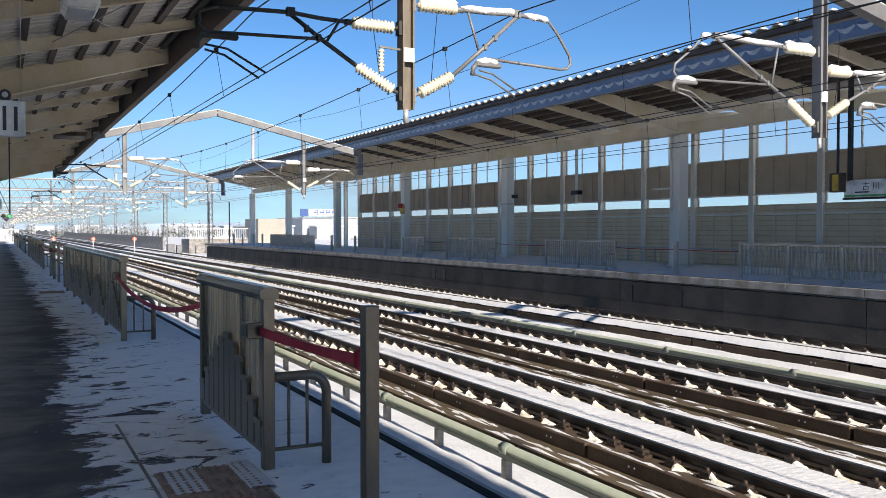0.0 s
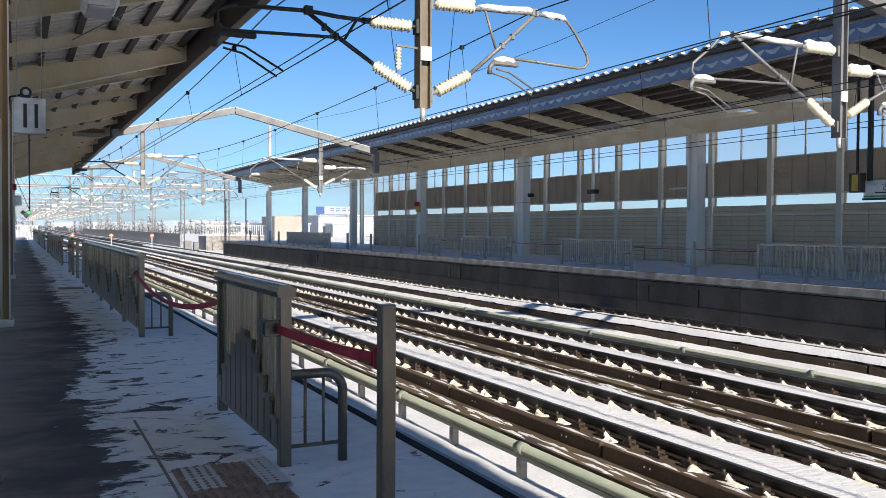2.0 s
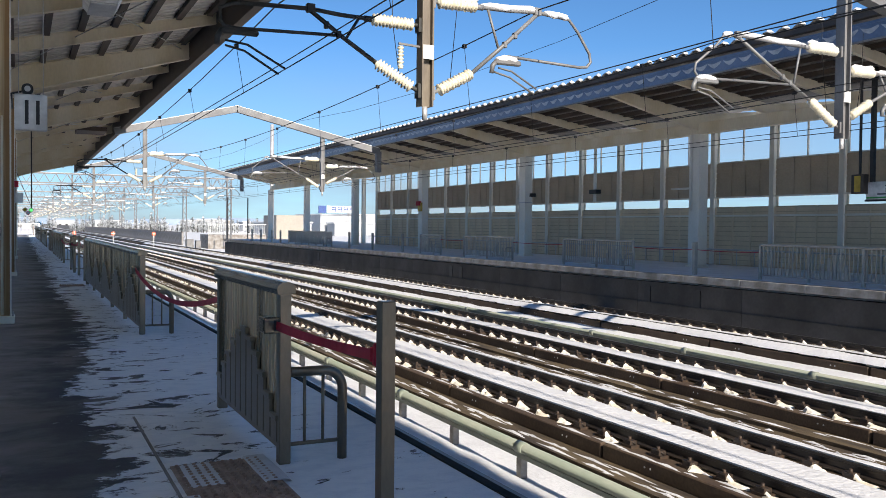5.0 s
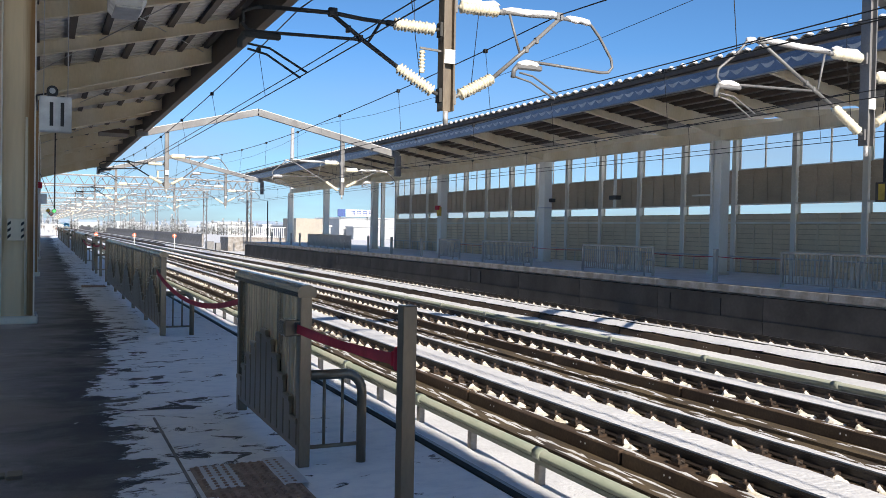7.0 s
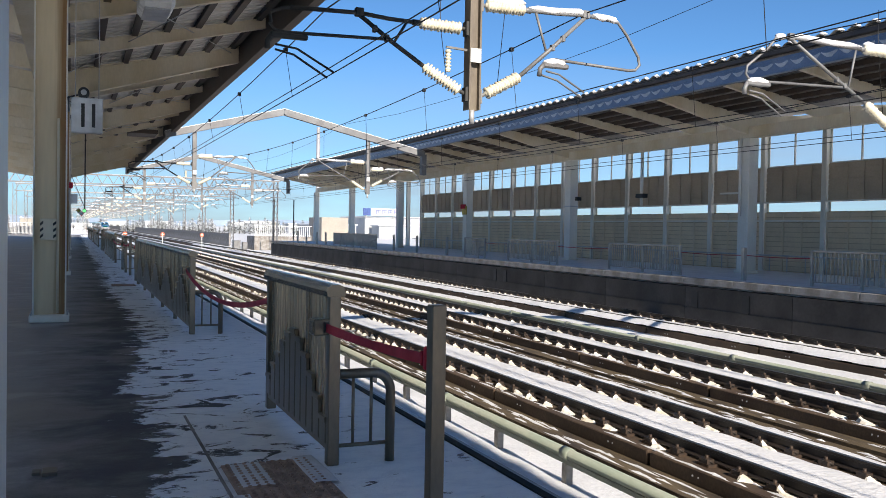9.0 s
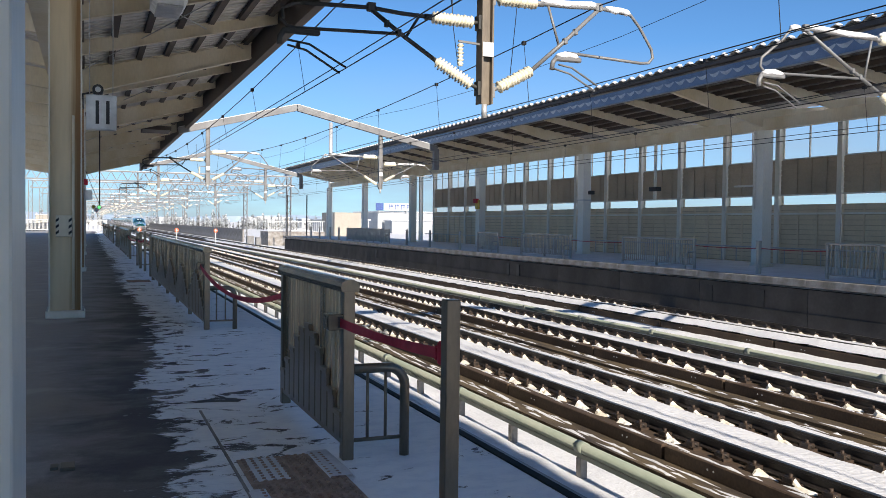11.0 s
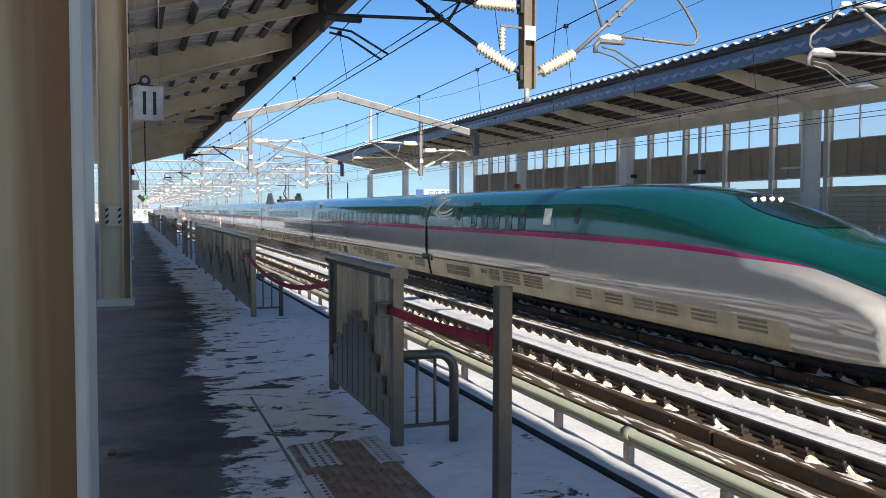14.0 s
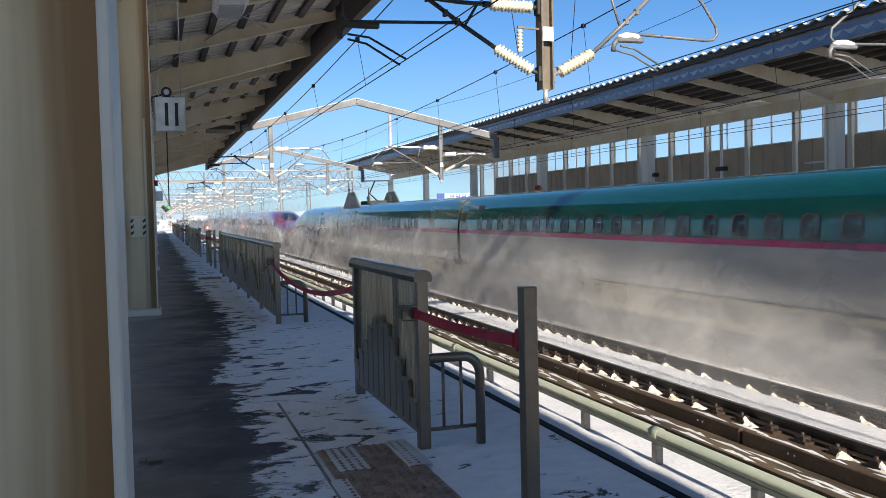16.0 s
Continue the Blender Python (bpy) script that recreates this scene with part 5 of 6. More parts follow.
def gantry(y, kind):
    t = thing("gantry", (0, y, 0), label="white steel portal carrying overhead line brackets over the tracks", category="overhead gantry", group="overhead gantries")
    simple = y > 60
    for px in (PA, PB):
        bm = bmesh.new()
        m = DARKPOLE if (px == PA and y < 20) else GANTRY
        head = 8.0 if kind != "gable" else (7.0 if px == PA else 7.1)
        box(bm, px - 0.11, px - 0.08, -0.12, 0.12, 3.68, head)
        box(bm, px + 0.08, px + 0.11, -0.12, 0.12, 3.68, head)
        box(bm, px - 0.08, px + 0.08, -0.02, 0.02, 3.68, head)
        part("drop_post", bm, m, t)
        part("number_plate", boxes((px - 0.10, px + 0.10, -0.135, -0.121, 4.48, 4.72)), SIGNWHITE, t)
        part("tail", tube(bmesh.new(), [(px, 0, 3.45), (px, 0, 3.68)], 0.05, 8), GALV, t)
        if px == PA:
            # the nearer arms over the siding are coloured as if in shade
            bracket(t, px, -1, 5.06, 4.70, 3.94, simple, SHADEARM if y < 100 else None, y > 100, 3.52, 2.05, 3.3, pull=True)
            bracket(t, px, 1, 5.50, 4.66, 3.92, simple)
        else:
            bracket(t, px, -1, 5.60, 4.72, 3.92, simple, None, True, 4.30, 3.15, 3.55, 1.13, 0.55, 1.70, True)
            bracket(t, px, 1, 5.20, 4.55, 4.14, simple)
    if y < 60:
        arm = bmesh.new()
        beam(arm, (PA - 0.11, 0, 4.70), (PA - 0.50, 0, 4.72), 0.035, 0.035)
        part("hanger_arm", arm, DARKGALV, t)
        rod = bmesh.new()
        insulator(rod, (PA - 0.46, 0, 4.68), (PA - 0.46, 0, 4.30), 0.06, 6)
        part("small_insulator", rod, PORCELAIN, t)
    if kind == "gable":
        bm = bmesh.new()
        pts = [(4.7, 6.66), (11.4, 8.35), (20.3, 6.3)]
        for (xa, za), (xb, zb) in zip(pts, pts[1:]):
            beam(bm, (xa, 0, za), (xb, 0, zb), 0.3, 0.36)
        part("beam", bm, GANTRY, t)
        bm = bmesh.new()
        for (xa, za), (xb, zb) in zip(pts, pts[1:]):
            beam(bm, (xa, 0, za + 0.20), (xb, 0, zb + 0.20), 0.26, 0.035)
        part("snow", bm, SNOW, t)
        for xx in (20.25,):
            part("leg", boxes((xx - 0.16, xx + 0.16, -0.16, 0.16, 5.0, 6.3)), GANTRY, t)
    else:
        z0, z1 = 6.9, 8.15
        bm = bmesh.new()
        for yy in (-0.35, 0.35):
            for z in (z0, z1):
                beam(bm, (-9, yy, z), (27.6, yy, z), 0.14, 0.14)
            for k in range(26):
                xa, xb = -9 + 1.4 * k, -9 + 1.4 * (k + 1)
                beam(bm, (xa, yy, z0), ((xa + xb) / 2, yy, z1), 0.07, 0.07)
                beam(bm, ((xa + xb) / 2, yy, z1), (xb, yy, z0), 0.07, 0.07)
        part("truss", bm, GANTRY, t)
        part("snow", boxes((-9, 27.6, -0.40, -0.30, z1 + 0.071, z1 + 0.10)), SNOW, t)
        for xx in (-9.0, 27.0):
            bm = bmesh.new()
            for ax, ay in ((-0.3, -0.3), (0.3, -0.3), (0.3, 0.3), (-0.3, 0.3)):
                beam(bm, (xx + ax, ay, BED - 0.05), (xx + ax, ay, z1), 0.09, 0.09, (0, 1, 0))
            for k in range(11):
                za, zb = BED + 0.85 * k, BED + 0.85 * (k + 1)
                sg = 1 if k % 2 else -1
                for ay in (-0.3, 0.3):
                    beam(bm, (xx - 0.3 * sg, ay, za), (xx + 0.3 * sg, ay, zb), 0.05, 0.05, (0, 1, 0))
                for ax in (-0.3, 0.3):
                    beam(bm, (xx + ax, -0.3 * sg, za), (xx + ax, 0.3 * sg, zb), 0.05, 0.05, (1, 0, 0))
            part("lattice_leg", bm, GANTRY, t)


for k, y in enumerate(GY):
    gantry(y, "gable" if k < 3 else "truss")


def catenary(cx, zc, zm, mx, sag=0.42, off=0.18):
    """Contact wire, messenger wire at mx and droppers every five metres of one track."""
    t = thing("overhead_wire", (0, 0, 0), label="black contact and messenger wires with droppers over the track", category="overhead wire", group="overhead wires")
    ys = [GY[0] - 37.3] + GY
    mw, cw, dr = [], [], bmesh.new()
    for k, (ya, yb) in enumerate(zip(ys, ys[1:])):
        sa, sb = (off if k % 2 else -off), (-off if k % 2 else off)

        def at(f):
            y = ya + (yb - ya) * f
            return Vector((cx + sa + (sb - sa) * f, y, zc)), Vector((mx, y, zm - sag * 4 * f * (1 - f)))
        for i in range(12):
            low, high = at(i / 12)
            cw.append(low)
            mw.append(high)
        for i in range(7):
            low, high = at((2.9 + 5.0 * i) / 37.3)
            if low.y < 200:
                tube(dr, [low, high], 0.006, 4, caps=False)
                box(dr, high.x - 0.035, high.x + 0.035, high.y - 0.05, high.y + 0.05, high.z - 0.05, high.z + 0.03)
    part("messenger_wire", tube(bmesh.new(), mw, 0.012, 6), WIRE, t)
    part("contact_wire", tube(bmesh.new(), cw, 0.010, 6), WIRE, t)
    part("auxiliary_wire", tube(bmesh.new(), [(x + 0.03, y, z + 0.14) for x, y, z in cw], 0.009, 6), WIRE, t)
    tagged(part("dropper_wire", dr, WIRE, t), kind="stuff")


catenary(3.80, 4.12, 5.12, 3.70, 0.42, 0.05)
catenary(8.55, 4.12, 5.60, 8.55)
catenary(13.3, 4.14, 5.62, 13.3)
catenary(18.3, 4.1, 5.35, 18.3)
t = thing("feeder_wire", (0, 0, 0), label="thin feeder wires strung between the gantries", category="overhead wire")
for x, z in ((15.2, 7.9),):
    pts = []
    for ya, yb in zip([GY[0] - 37.3] + GY, GY):
        pts += [(x, ya + (yb - ya) * f, z - 0.6 * 4 * f * (1 - f)) for f in (0, 0.25, 0.5, 0.75)]
    part("wire", tube(bmesh.new(), pts, 0.009, 5), WIRE, t)
t = thing("line_pole", (27.5, 104.0, 0), label="tall galvanised pole beyond the far platform", category="pole")
part("shaft", tube(bmesh.new(), [(0, 0, BED - 0.05), (0, 0, 13.8)], 0.25, 10, radii=[0.3, 0.22]), GALV, t)

# ---- line side and distance ----
for x, y in ((6.76, 130.0), (11.57, 127.5), (16.6, 125.0)):
    t = thing("track_marker", (x, y, BED), label="round orange marker with a white cross on a post", category="track marker", group="track markers")
    part("post", tube(bmesh.new(), [(0, 0, -0.05), (0, 0, 1.9)], 0.05, 8), SIGNWHITE, t)
    part("disc", tube(bmesh.new(), [(0, -0.06, 2.1), (0, -0.02, 2.1)], 0.28, 20), ORANGE, t)
    part("cross", boxes((-0.23, 0.23, -0.085, -0.061, 2.06, 2.14), (-0.04, 0.04, -0.086, -0.0615, 1.87, 2.33)), SIGNWHITE, t)
lw = tagged(new("wall_line"), "low grey concrete noise wall along the line", "noise wall", kind="structure")
w0 = part("wall_panel", boxes((24.4, 24.6, 0.03, 3.97, BED - 0.05, 0.35)), COPING, lw)
w0.location.y = 150
for k in range(1, 90):
    share(w0, pose(0, 150 + 4 * k, 0), lw)
part("wall_left", boxes((-12, -11.8, 128, 700, BED - 0.05, 0.6)), COPING, lw)
part("wall_rest", boxes((24.4, 24.6, 510, 1300, BED - 0.05, 0.35)), COPING, lw)
t = thing("cabinet", (22.5, 128, BED), label="grey line-side equipment cabinets in the snow", category="cabinet")
part("case", boxes((-1.0, 0.0, 0, 1.2, -0.05, 1.35), (0.3, 1.0, 0, 1.0, -0.05, 1.15), bevel=0.02), DARKGALV, t)
t = thing("walkway", (26.0, 128, BED), label="white-railed walkway beside the line", category="railing")
part("deck", boxes((-1.5, 7, 0, 6, -0.05, 2.0)), COPING, t)
for z in (2.1, 3.5):
    part("rail", boxes((-1.5, 7, -0.03, 0.03, z, z + 0.08)), SIGNWHITE, t)
bar = part("bar", boxes((-0.03, 0.03, -0.02, 0.02, 2.0, 3.5)), SIGNWHITE, t)
bar.location.x = -1.4
for k in range(1, 28):
    share(bar, pose(-1.4 + 0.3 * k, 0, 0), t)
for x in (25.2, 27.9):
    t = thing("slim_pole", (x, 118, 0), label="dark slim line-side pole", category="pole", group="line-side poles")
    part("shaft", tube(bmesh.new(), [(0, 0, BED - 0.05), (0, 0, 5.3)], 0.08, 8), BLACK, t)


def building(x0, x1, y, z1, mat, label, depth=25.0, storeys=2, snow=True):
    t = thing("building", ((x0 + x1) / 2, y, BED), label=label, category="building")
    w = (x1 - x0) / 2
    part("wall", boxes((-w, w, 0, depth, -0.1, z1 - BED)), mat, t)
    if snow:
        part("roof", boxes((-w - 0.4, w + 0.4, -0.4, depth + 0.4, z1 - BED, z1 - BED + 0.45), bevel=0.1), SNOW, t)
    n = max(2, int((x1 - x0) / 4))
    for s in range(storeys):
        for k in range(n):
            xx = -w + (k + 0.5) * 2 * w / n
            zz = (z1 - BED) * (s + 0.45) / storeys
            part("window", boxes((xx - 0.9, xx + 0.9, -0.06, -0.005, zz - 0.6, zz + 0.6)), GLASS_DARK, t)
    return t


building(97, 122, 300, 5.5, BUILDING, "pale industrial hall with a long snowy roof", 30, 0)
building(99, 150, 290, 2.4, BUILDING, "low warehouse with a snow-covered roof", 8, 0)
t = thing("roof_sign", (99.5, 299, 0), label="white roof sign board with blue lettering on a steel frame", category="sign board")
part("board", boxes((-0.5, 10.8, -0.3, 0, 6.2, 8.8)), SIGNWHITE, t)
bm = bmesh.new()
for k in range(4):
    x0 = 1.3 + k * 2.3
    for xa, xb, za, zb in ((0, 0.35, 6.5, 8.5), (1.0, 1.35, 6.7, 8.5), (2.0, 2.35, 6.5, 8.5), (0.3, 2.1, 7.4, 7.65), (0.3, 2.1, 8.0, 8.25)):
        box(bm, x0 + xa * 0.7, x0 + xb * 0.7, -0.36 - 0.01 * (za > 7), -0.305, za, zb)
part("writing", bm, SIGNBLUE, t)
part("emblem", boxes((-3.6, -0.8, -0.3, 0, 6.2, 8.8)), SIGNBLUE, t)
part("frame", boxes((-2.4, -2.1, 0, 1.9, 5.5, 8.0), (8, 8.3, 0, 1.9, 5.5, 8.0), (10, 10.3, 0, 1.9, 5.5, 8.0)), GALV, t)
building(54, 60.5, 200, 4.0, BEIGEBLD, "small beige block with a flat roof", 12, 0, False)
building(62, 75, 240, 2.2, BUILDING, "low pale building with snow on its roof", 15, 1)
for k, (x, y, z1) in enumerate(((70, 420, 3.0), (90, 500, 4.0), (120, 520, 3.2), (150, 560, 4.5), (20, 700, 3.0), (-30, 600, 4.0), (45, 620, 3.5))):
    building(x, x + 18, y, z1, (BUILDING, BEIGEBLD)[k % 2], "far low town building with a snowy roof", 15, 1)


def conifer(x, y, h, seed):
    """A snowy conifer: trunk, limbs in whorls and many small needle clumps."""
    r = random.Random(seed)
    t = thing("conifer", (x, y, BED - 0.06), label="snow-dusted dark conifer beyond the line", category="tree", group="far conifers")
    bm = tube(bmesh.new(), [(0, 0, 0), (0.05, 0, h * 0.5), (0, 0, h)], 0.2, 6, radii=[0.22, 0.13, 0.03])
    part("trunk", bm, BARK, t)
    bm = bmesh.new()
    z = h * 0.18
    while z < h * 0.97:
        reach = (h - z) * 0.36 + 0.25
        for k in range(9):
            a = r.uniform(0, 2 * math.pi)
            L = reach * r.uniform(0.55, 1.1)
            for f in (0.45, 0.75, 1.0):
                c = Vector((math.cos(a) * L * f, math.sin(a) * L * f, z - 0.25 * L * f + r.uniform(-0.1, 0.1)))
                s = 0.45 * (1.2 - f * 0.5)
                v = [bm.verts.new(c + Vector((r.uniform(-s, s), r.uniform(-s, s), r.uniform(-s, s) * 0.5))) for _ in range(4)]
                for i, j, q in ((0, 1, 2), (0, 2, 3), (0, 3, 1), (1, 3, 2)):
                    bm.faces.new((v[i], v[j], v[q]))
        z += h * 0.055
    part("crown", bm, NEEDLE, t)
    return t


protos = [conifer(40, 400, 8.0, 1), conifer(46, 402, 6.2, 2), conifer(52, 399, 9.0, 3)]
r = random.Random(9)
for k in range(190):
    x = r.uniform(20, 92) if k < 135 else r.uniform(-60, 25)
    y = r.uniform(370, 430) if k < 135 else r.uniform(600, 700)
    s = r.uniform(0.45, 0.85) if k < 135 else r.uniform(0.7, 1.4)
    o = copy_thing(r.choice(protos), pose(x, y, BED - 0.06, 0, 0, r.uniform(0, 360)))
    o.scale = (s, s, s)
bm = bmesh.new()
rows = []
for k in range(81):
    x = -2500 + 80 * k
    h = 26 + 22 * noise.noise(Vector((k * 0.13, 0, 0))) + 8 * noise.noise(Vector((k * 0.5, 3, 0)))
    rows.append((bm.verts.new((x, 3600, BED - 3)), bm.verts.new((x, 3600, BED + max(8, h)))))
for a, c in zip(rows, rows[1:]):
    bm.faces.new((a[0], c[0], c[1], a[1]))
tagged(part("backdrop", bm, HILL), "low hills along the horizon, blue with painted haze", "hills", kind="structure")
# ---- the train ----
RT = TOP + 0.20
HW = 1.68
# side profile of the body: half width and height over the rail, from the skirt up to the roof
SIDE = [(1.46, 0.22), (1.53, 0.50), (1.60, 0.95), (1.66, 1.02), (1.68, 1.35), (1.68, 2.12), (1.68, 2.26), (1.66, 2.60), (1.58, 3.05), (1.44, 3.34), (1.15, 3.54), (0.7, 3.63), (0.0, 3.65)]
BAND = [3, 3, 1, 1, 1, 2, 0, 0, 0, 0, 0, 0]


def side_x(z):
    for (xa, za), (xb, zb) in zip(SIDE, SIDE[1:]):
        if za <= z <= zb:
            return xa + (xb - xa) * (z - za) / (zb - za)
    return 1.68


def plate(bm, y0, y1, z0, z1, lift, steps=1, cut=0.0):
    """A thin plate that follows the body side at x < 0."""
    rows = []
    for k in range(steps + 1):
        z = z0 + (z1 - z0) * k / steps
        c = cut if k in (0, steps) else 0.0
        rows.append((bm.verts.new((-side_x(z) - lift, y0 + c, RT + z)), bm.verts.new((-side_x(z) - lift, y1 - c, RT + z))))
    for p, q in zip(rows, rows[1:]):
        bm.faces.new((p[0], p[1], q[1], q[0]))
    return bm


def car(parent, y0, y1, mats, first=False, door_in=3.8):
    """One car; door_in is how far its doors stand from the car ends."""
    pane_in = door_in + (1.8 if door_in < 2 else 1.54)
    bm = bmesh.new()
    ring = [(-x, z + RT) for x, z in SIDE] + [(x, z + RT) for x, z in SIDE[-2::-1]]
    mi = BAND + BAND[::-1] + [4]
    ya = y0 if first else y0 + 0.13
    extrude_y(bm, ring, ya, y1 - 0.13, mi, closed=False, steps=4)
    for f in bm.faces:
        f.smooth = True
    for yy in (ya, y1 - 0.13):
        bm.faces.new([bm.verts.new((x, yy, z)) for x, z in ring]).material_index = 4
    b = part("car_body", bm, mats + [UNDER], parent)
    bm = extrude_y(bmesh.new(), [(x * 0.965, RT + 0.55 + (z - RT - 0.55) * 0.985) for x, z in ring[1:-1]], y1 - 0.14, y1 + 0.14)
    part("gangway_bellows", bm, UNDER, b, "dark ribbed gangway between cars")
    for yy in (y1 - 0.16, y1 + 0.10):
        part("end_frame", plate(bmesh.new(), yy, yy + 0.06, 1.03, 3.5, 0.006, 8), mats[0], b)
    part("coupler_box", boxes((-1.74, -1.45, y1 - 0.55, y1 + 0.50, RT + 0.84, RT + 1.08), bevel=0.03), BLACK, b)
    bm = boxes((-1.2, 1.2, y0 + 2, y0 + 6, RT + 0.1, RT + 0.9), (-1.2, 1.2, y1 - 6, y1 - 2, RT + 0.1, RT + 0.9), (-1.25, 1.25, y0 + 0.6, y1 - 0.6, RT + 0.3, RT + 1.0))
    part("bogie", bm, UNDER, b)
    # panels, grilles and hatches of the skirt
    r = random.Random(int(y0) + 7)
    y = y0 + 0.6
    while y < y1 - 1.9:
        w = r.choice((0.9, 1.4, 2.1, 2.6))
        kind = r.random()
        bm = bmesh.new()
        if kind < 0.14:
            plate(bm, y, y + w * 0.7, 0.40, 0.80, 0.008)
            part("skirt_hatch", bm, BLACK, b)
        elif kind < 0.85:
            n = r.choice((2, 3, 4))
            z0 = r.choice((0.42, 0.50))
            gap = 0.40 / n
            for i in range(n):
                for ya_, yb_ in ((y + 0.02, y + w * 0.5 - 0.012), (y + w * 0.5 + 0.012, y + w - 0.02)):
                    plate(bm, ya_, yb_, z0 + gap * i, z0 + gap * (i + 1) - 0.022, 0.006)
            part("skirt_grille", bm, GRILLE, b)
        else:
            plate(bm, y, y + w * 0.4, 0.68, 0.84, 0.006)
            part("skirt_hatch", bm, GRILLE, b)
        part("skirt_joint", plate(bmesh.new(), y + w + 0.1, y + w + 0.125, 0.24, 0.94, 0.005, 2), GRILLE, b)
        y += w + 0.25
    part("skirt_seam", boxes((-1.655, -1.62, ya + 0.02, y1 - 0.2, RT + 0.955, RT + 0.985)), UNDER, b)
    for side in (-1, 1):
        turn = 0 if side < 0 else 180
        w0 = None
        y = y1 - pane_in
        while y > y0 + (1.6 if first else pane_in - 0.05):
            if w0 is None:
                bm = bmesh.new()
                c0 = [(-0.15, 0), (0.15, 0), (0.235, 0.035), (0.27, 0.12), (0.27, 0.38), (0.235, 0.465), (0.15, 0.50), (-0.15, 0.50), (-0.235, 0.465), (-0.27, 0.38), (-0.27, 0.12), (-0.235, 0.035)]
                rim = [bm.verts.new((-side_x(2.29 + q) - 0.014, p, RT + 2.29 + q)) for p, q in c0]
                inner = [bm.verts.new((-side_x(2.29 + q) - 0.012, p * 0.86, RT + 2.29 + 0.25 + (q - 0.25) * 0.86)) for p, q in c0]
                for i in range(12):
                    bm.faces.new((rim[i], rim[(i + 1) % 12], inner[(i + 1) % 12], inner[i])).material_index = 1
                bm.faces.new(inner)
                w0 = part("window", bm, [GLASS_DARK, UNDER], b)
                w0.matrix_basis = pose(0, y, 0, 0, 0, turn)
            else:
                share(w0, pose(0, y, 0, 0, 0, turn), b)
            y -= 1.04
    part("destination_display", plate(bmesh.new(), y1 - pane_in - 0.33, y1 - pane_in + 0.33, 3.0, 3.2, 0.006, 2), BLACK, b)
    for y in ([] if first else [y0 + door_in]) + [y1 - door_in]:
        d = part("door", plate(bmesh.new(), y - 0.37, y + 0.37, 1.42, 2.12, 0.005, 3), mats[1], b)
        part("door_stripe", plate(bmesh.new(), y - 0.37, y + 0.37, 2.122, 2.258, 0.005), mats[2], d)
        part("door_upper", plate(bmesh.new(), y - 0.37, y + 0.37, 2.26, 3.22, 0.005, 6), mats[0], d)
        part("door_window", plate(bmesh.new(), y - 0.13, y + 0.13, 2.50, 3.02, 0.012, 5, 0.05), GLASS_DARK, d)
        bm = plate(bmesh.new(), y - 0.40, y - 0.375, 1.44, 3.22, 0.012, 8)
        plate(bm, y + 0.375, y + 0.40, 1.44, 3.22, 0.008, 8)
        plate(bm, y - 0.37, y + 0.37, 1.395, 1.418, 0.008)
        plate(bm, y - 0.37, y + 0.37, 3.222, 3.245, 0.008)
        part("door_frame", bm, DARKGALV, d)
    return b


NOSE = 15.0
TIP = -0.05


def curve(s, pts):
    """A smooth curve through (s, value) pairs."""
    if s <= pts[0][0]:
        return pts[0][1]
    n = len(pts)
    for i in range(n - 1):
        (a, va), (c, vc) = pts[i], pts[i + 1]
        if s <= c:
            ma = (vc - va) / (c - a) if i == 0 else (vc - pts[i - 1][1]) / (c - pts[i - 1][0])
            mc = (vc - va) / (c - a) if i == n - 2 else (pts[i + 2][1] - va) / (pts[i + 2][0] - a)
            h, q = c - a, (s - a) / (c - a)
            return (2 * q ** 3 - 3 * q * q + 1) * va + (q ** 3 - 2 * q * q + q) * h * ma + (3 * q * q - 2 * q ** 3) * vc + (q ** 3 - q * q) * h * mc
    return pts[-1][1]


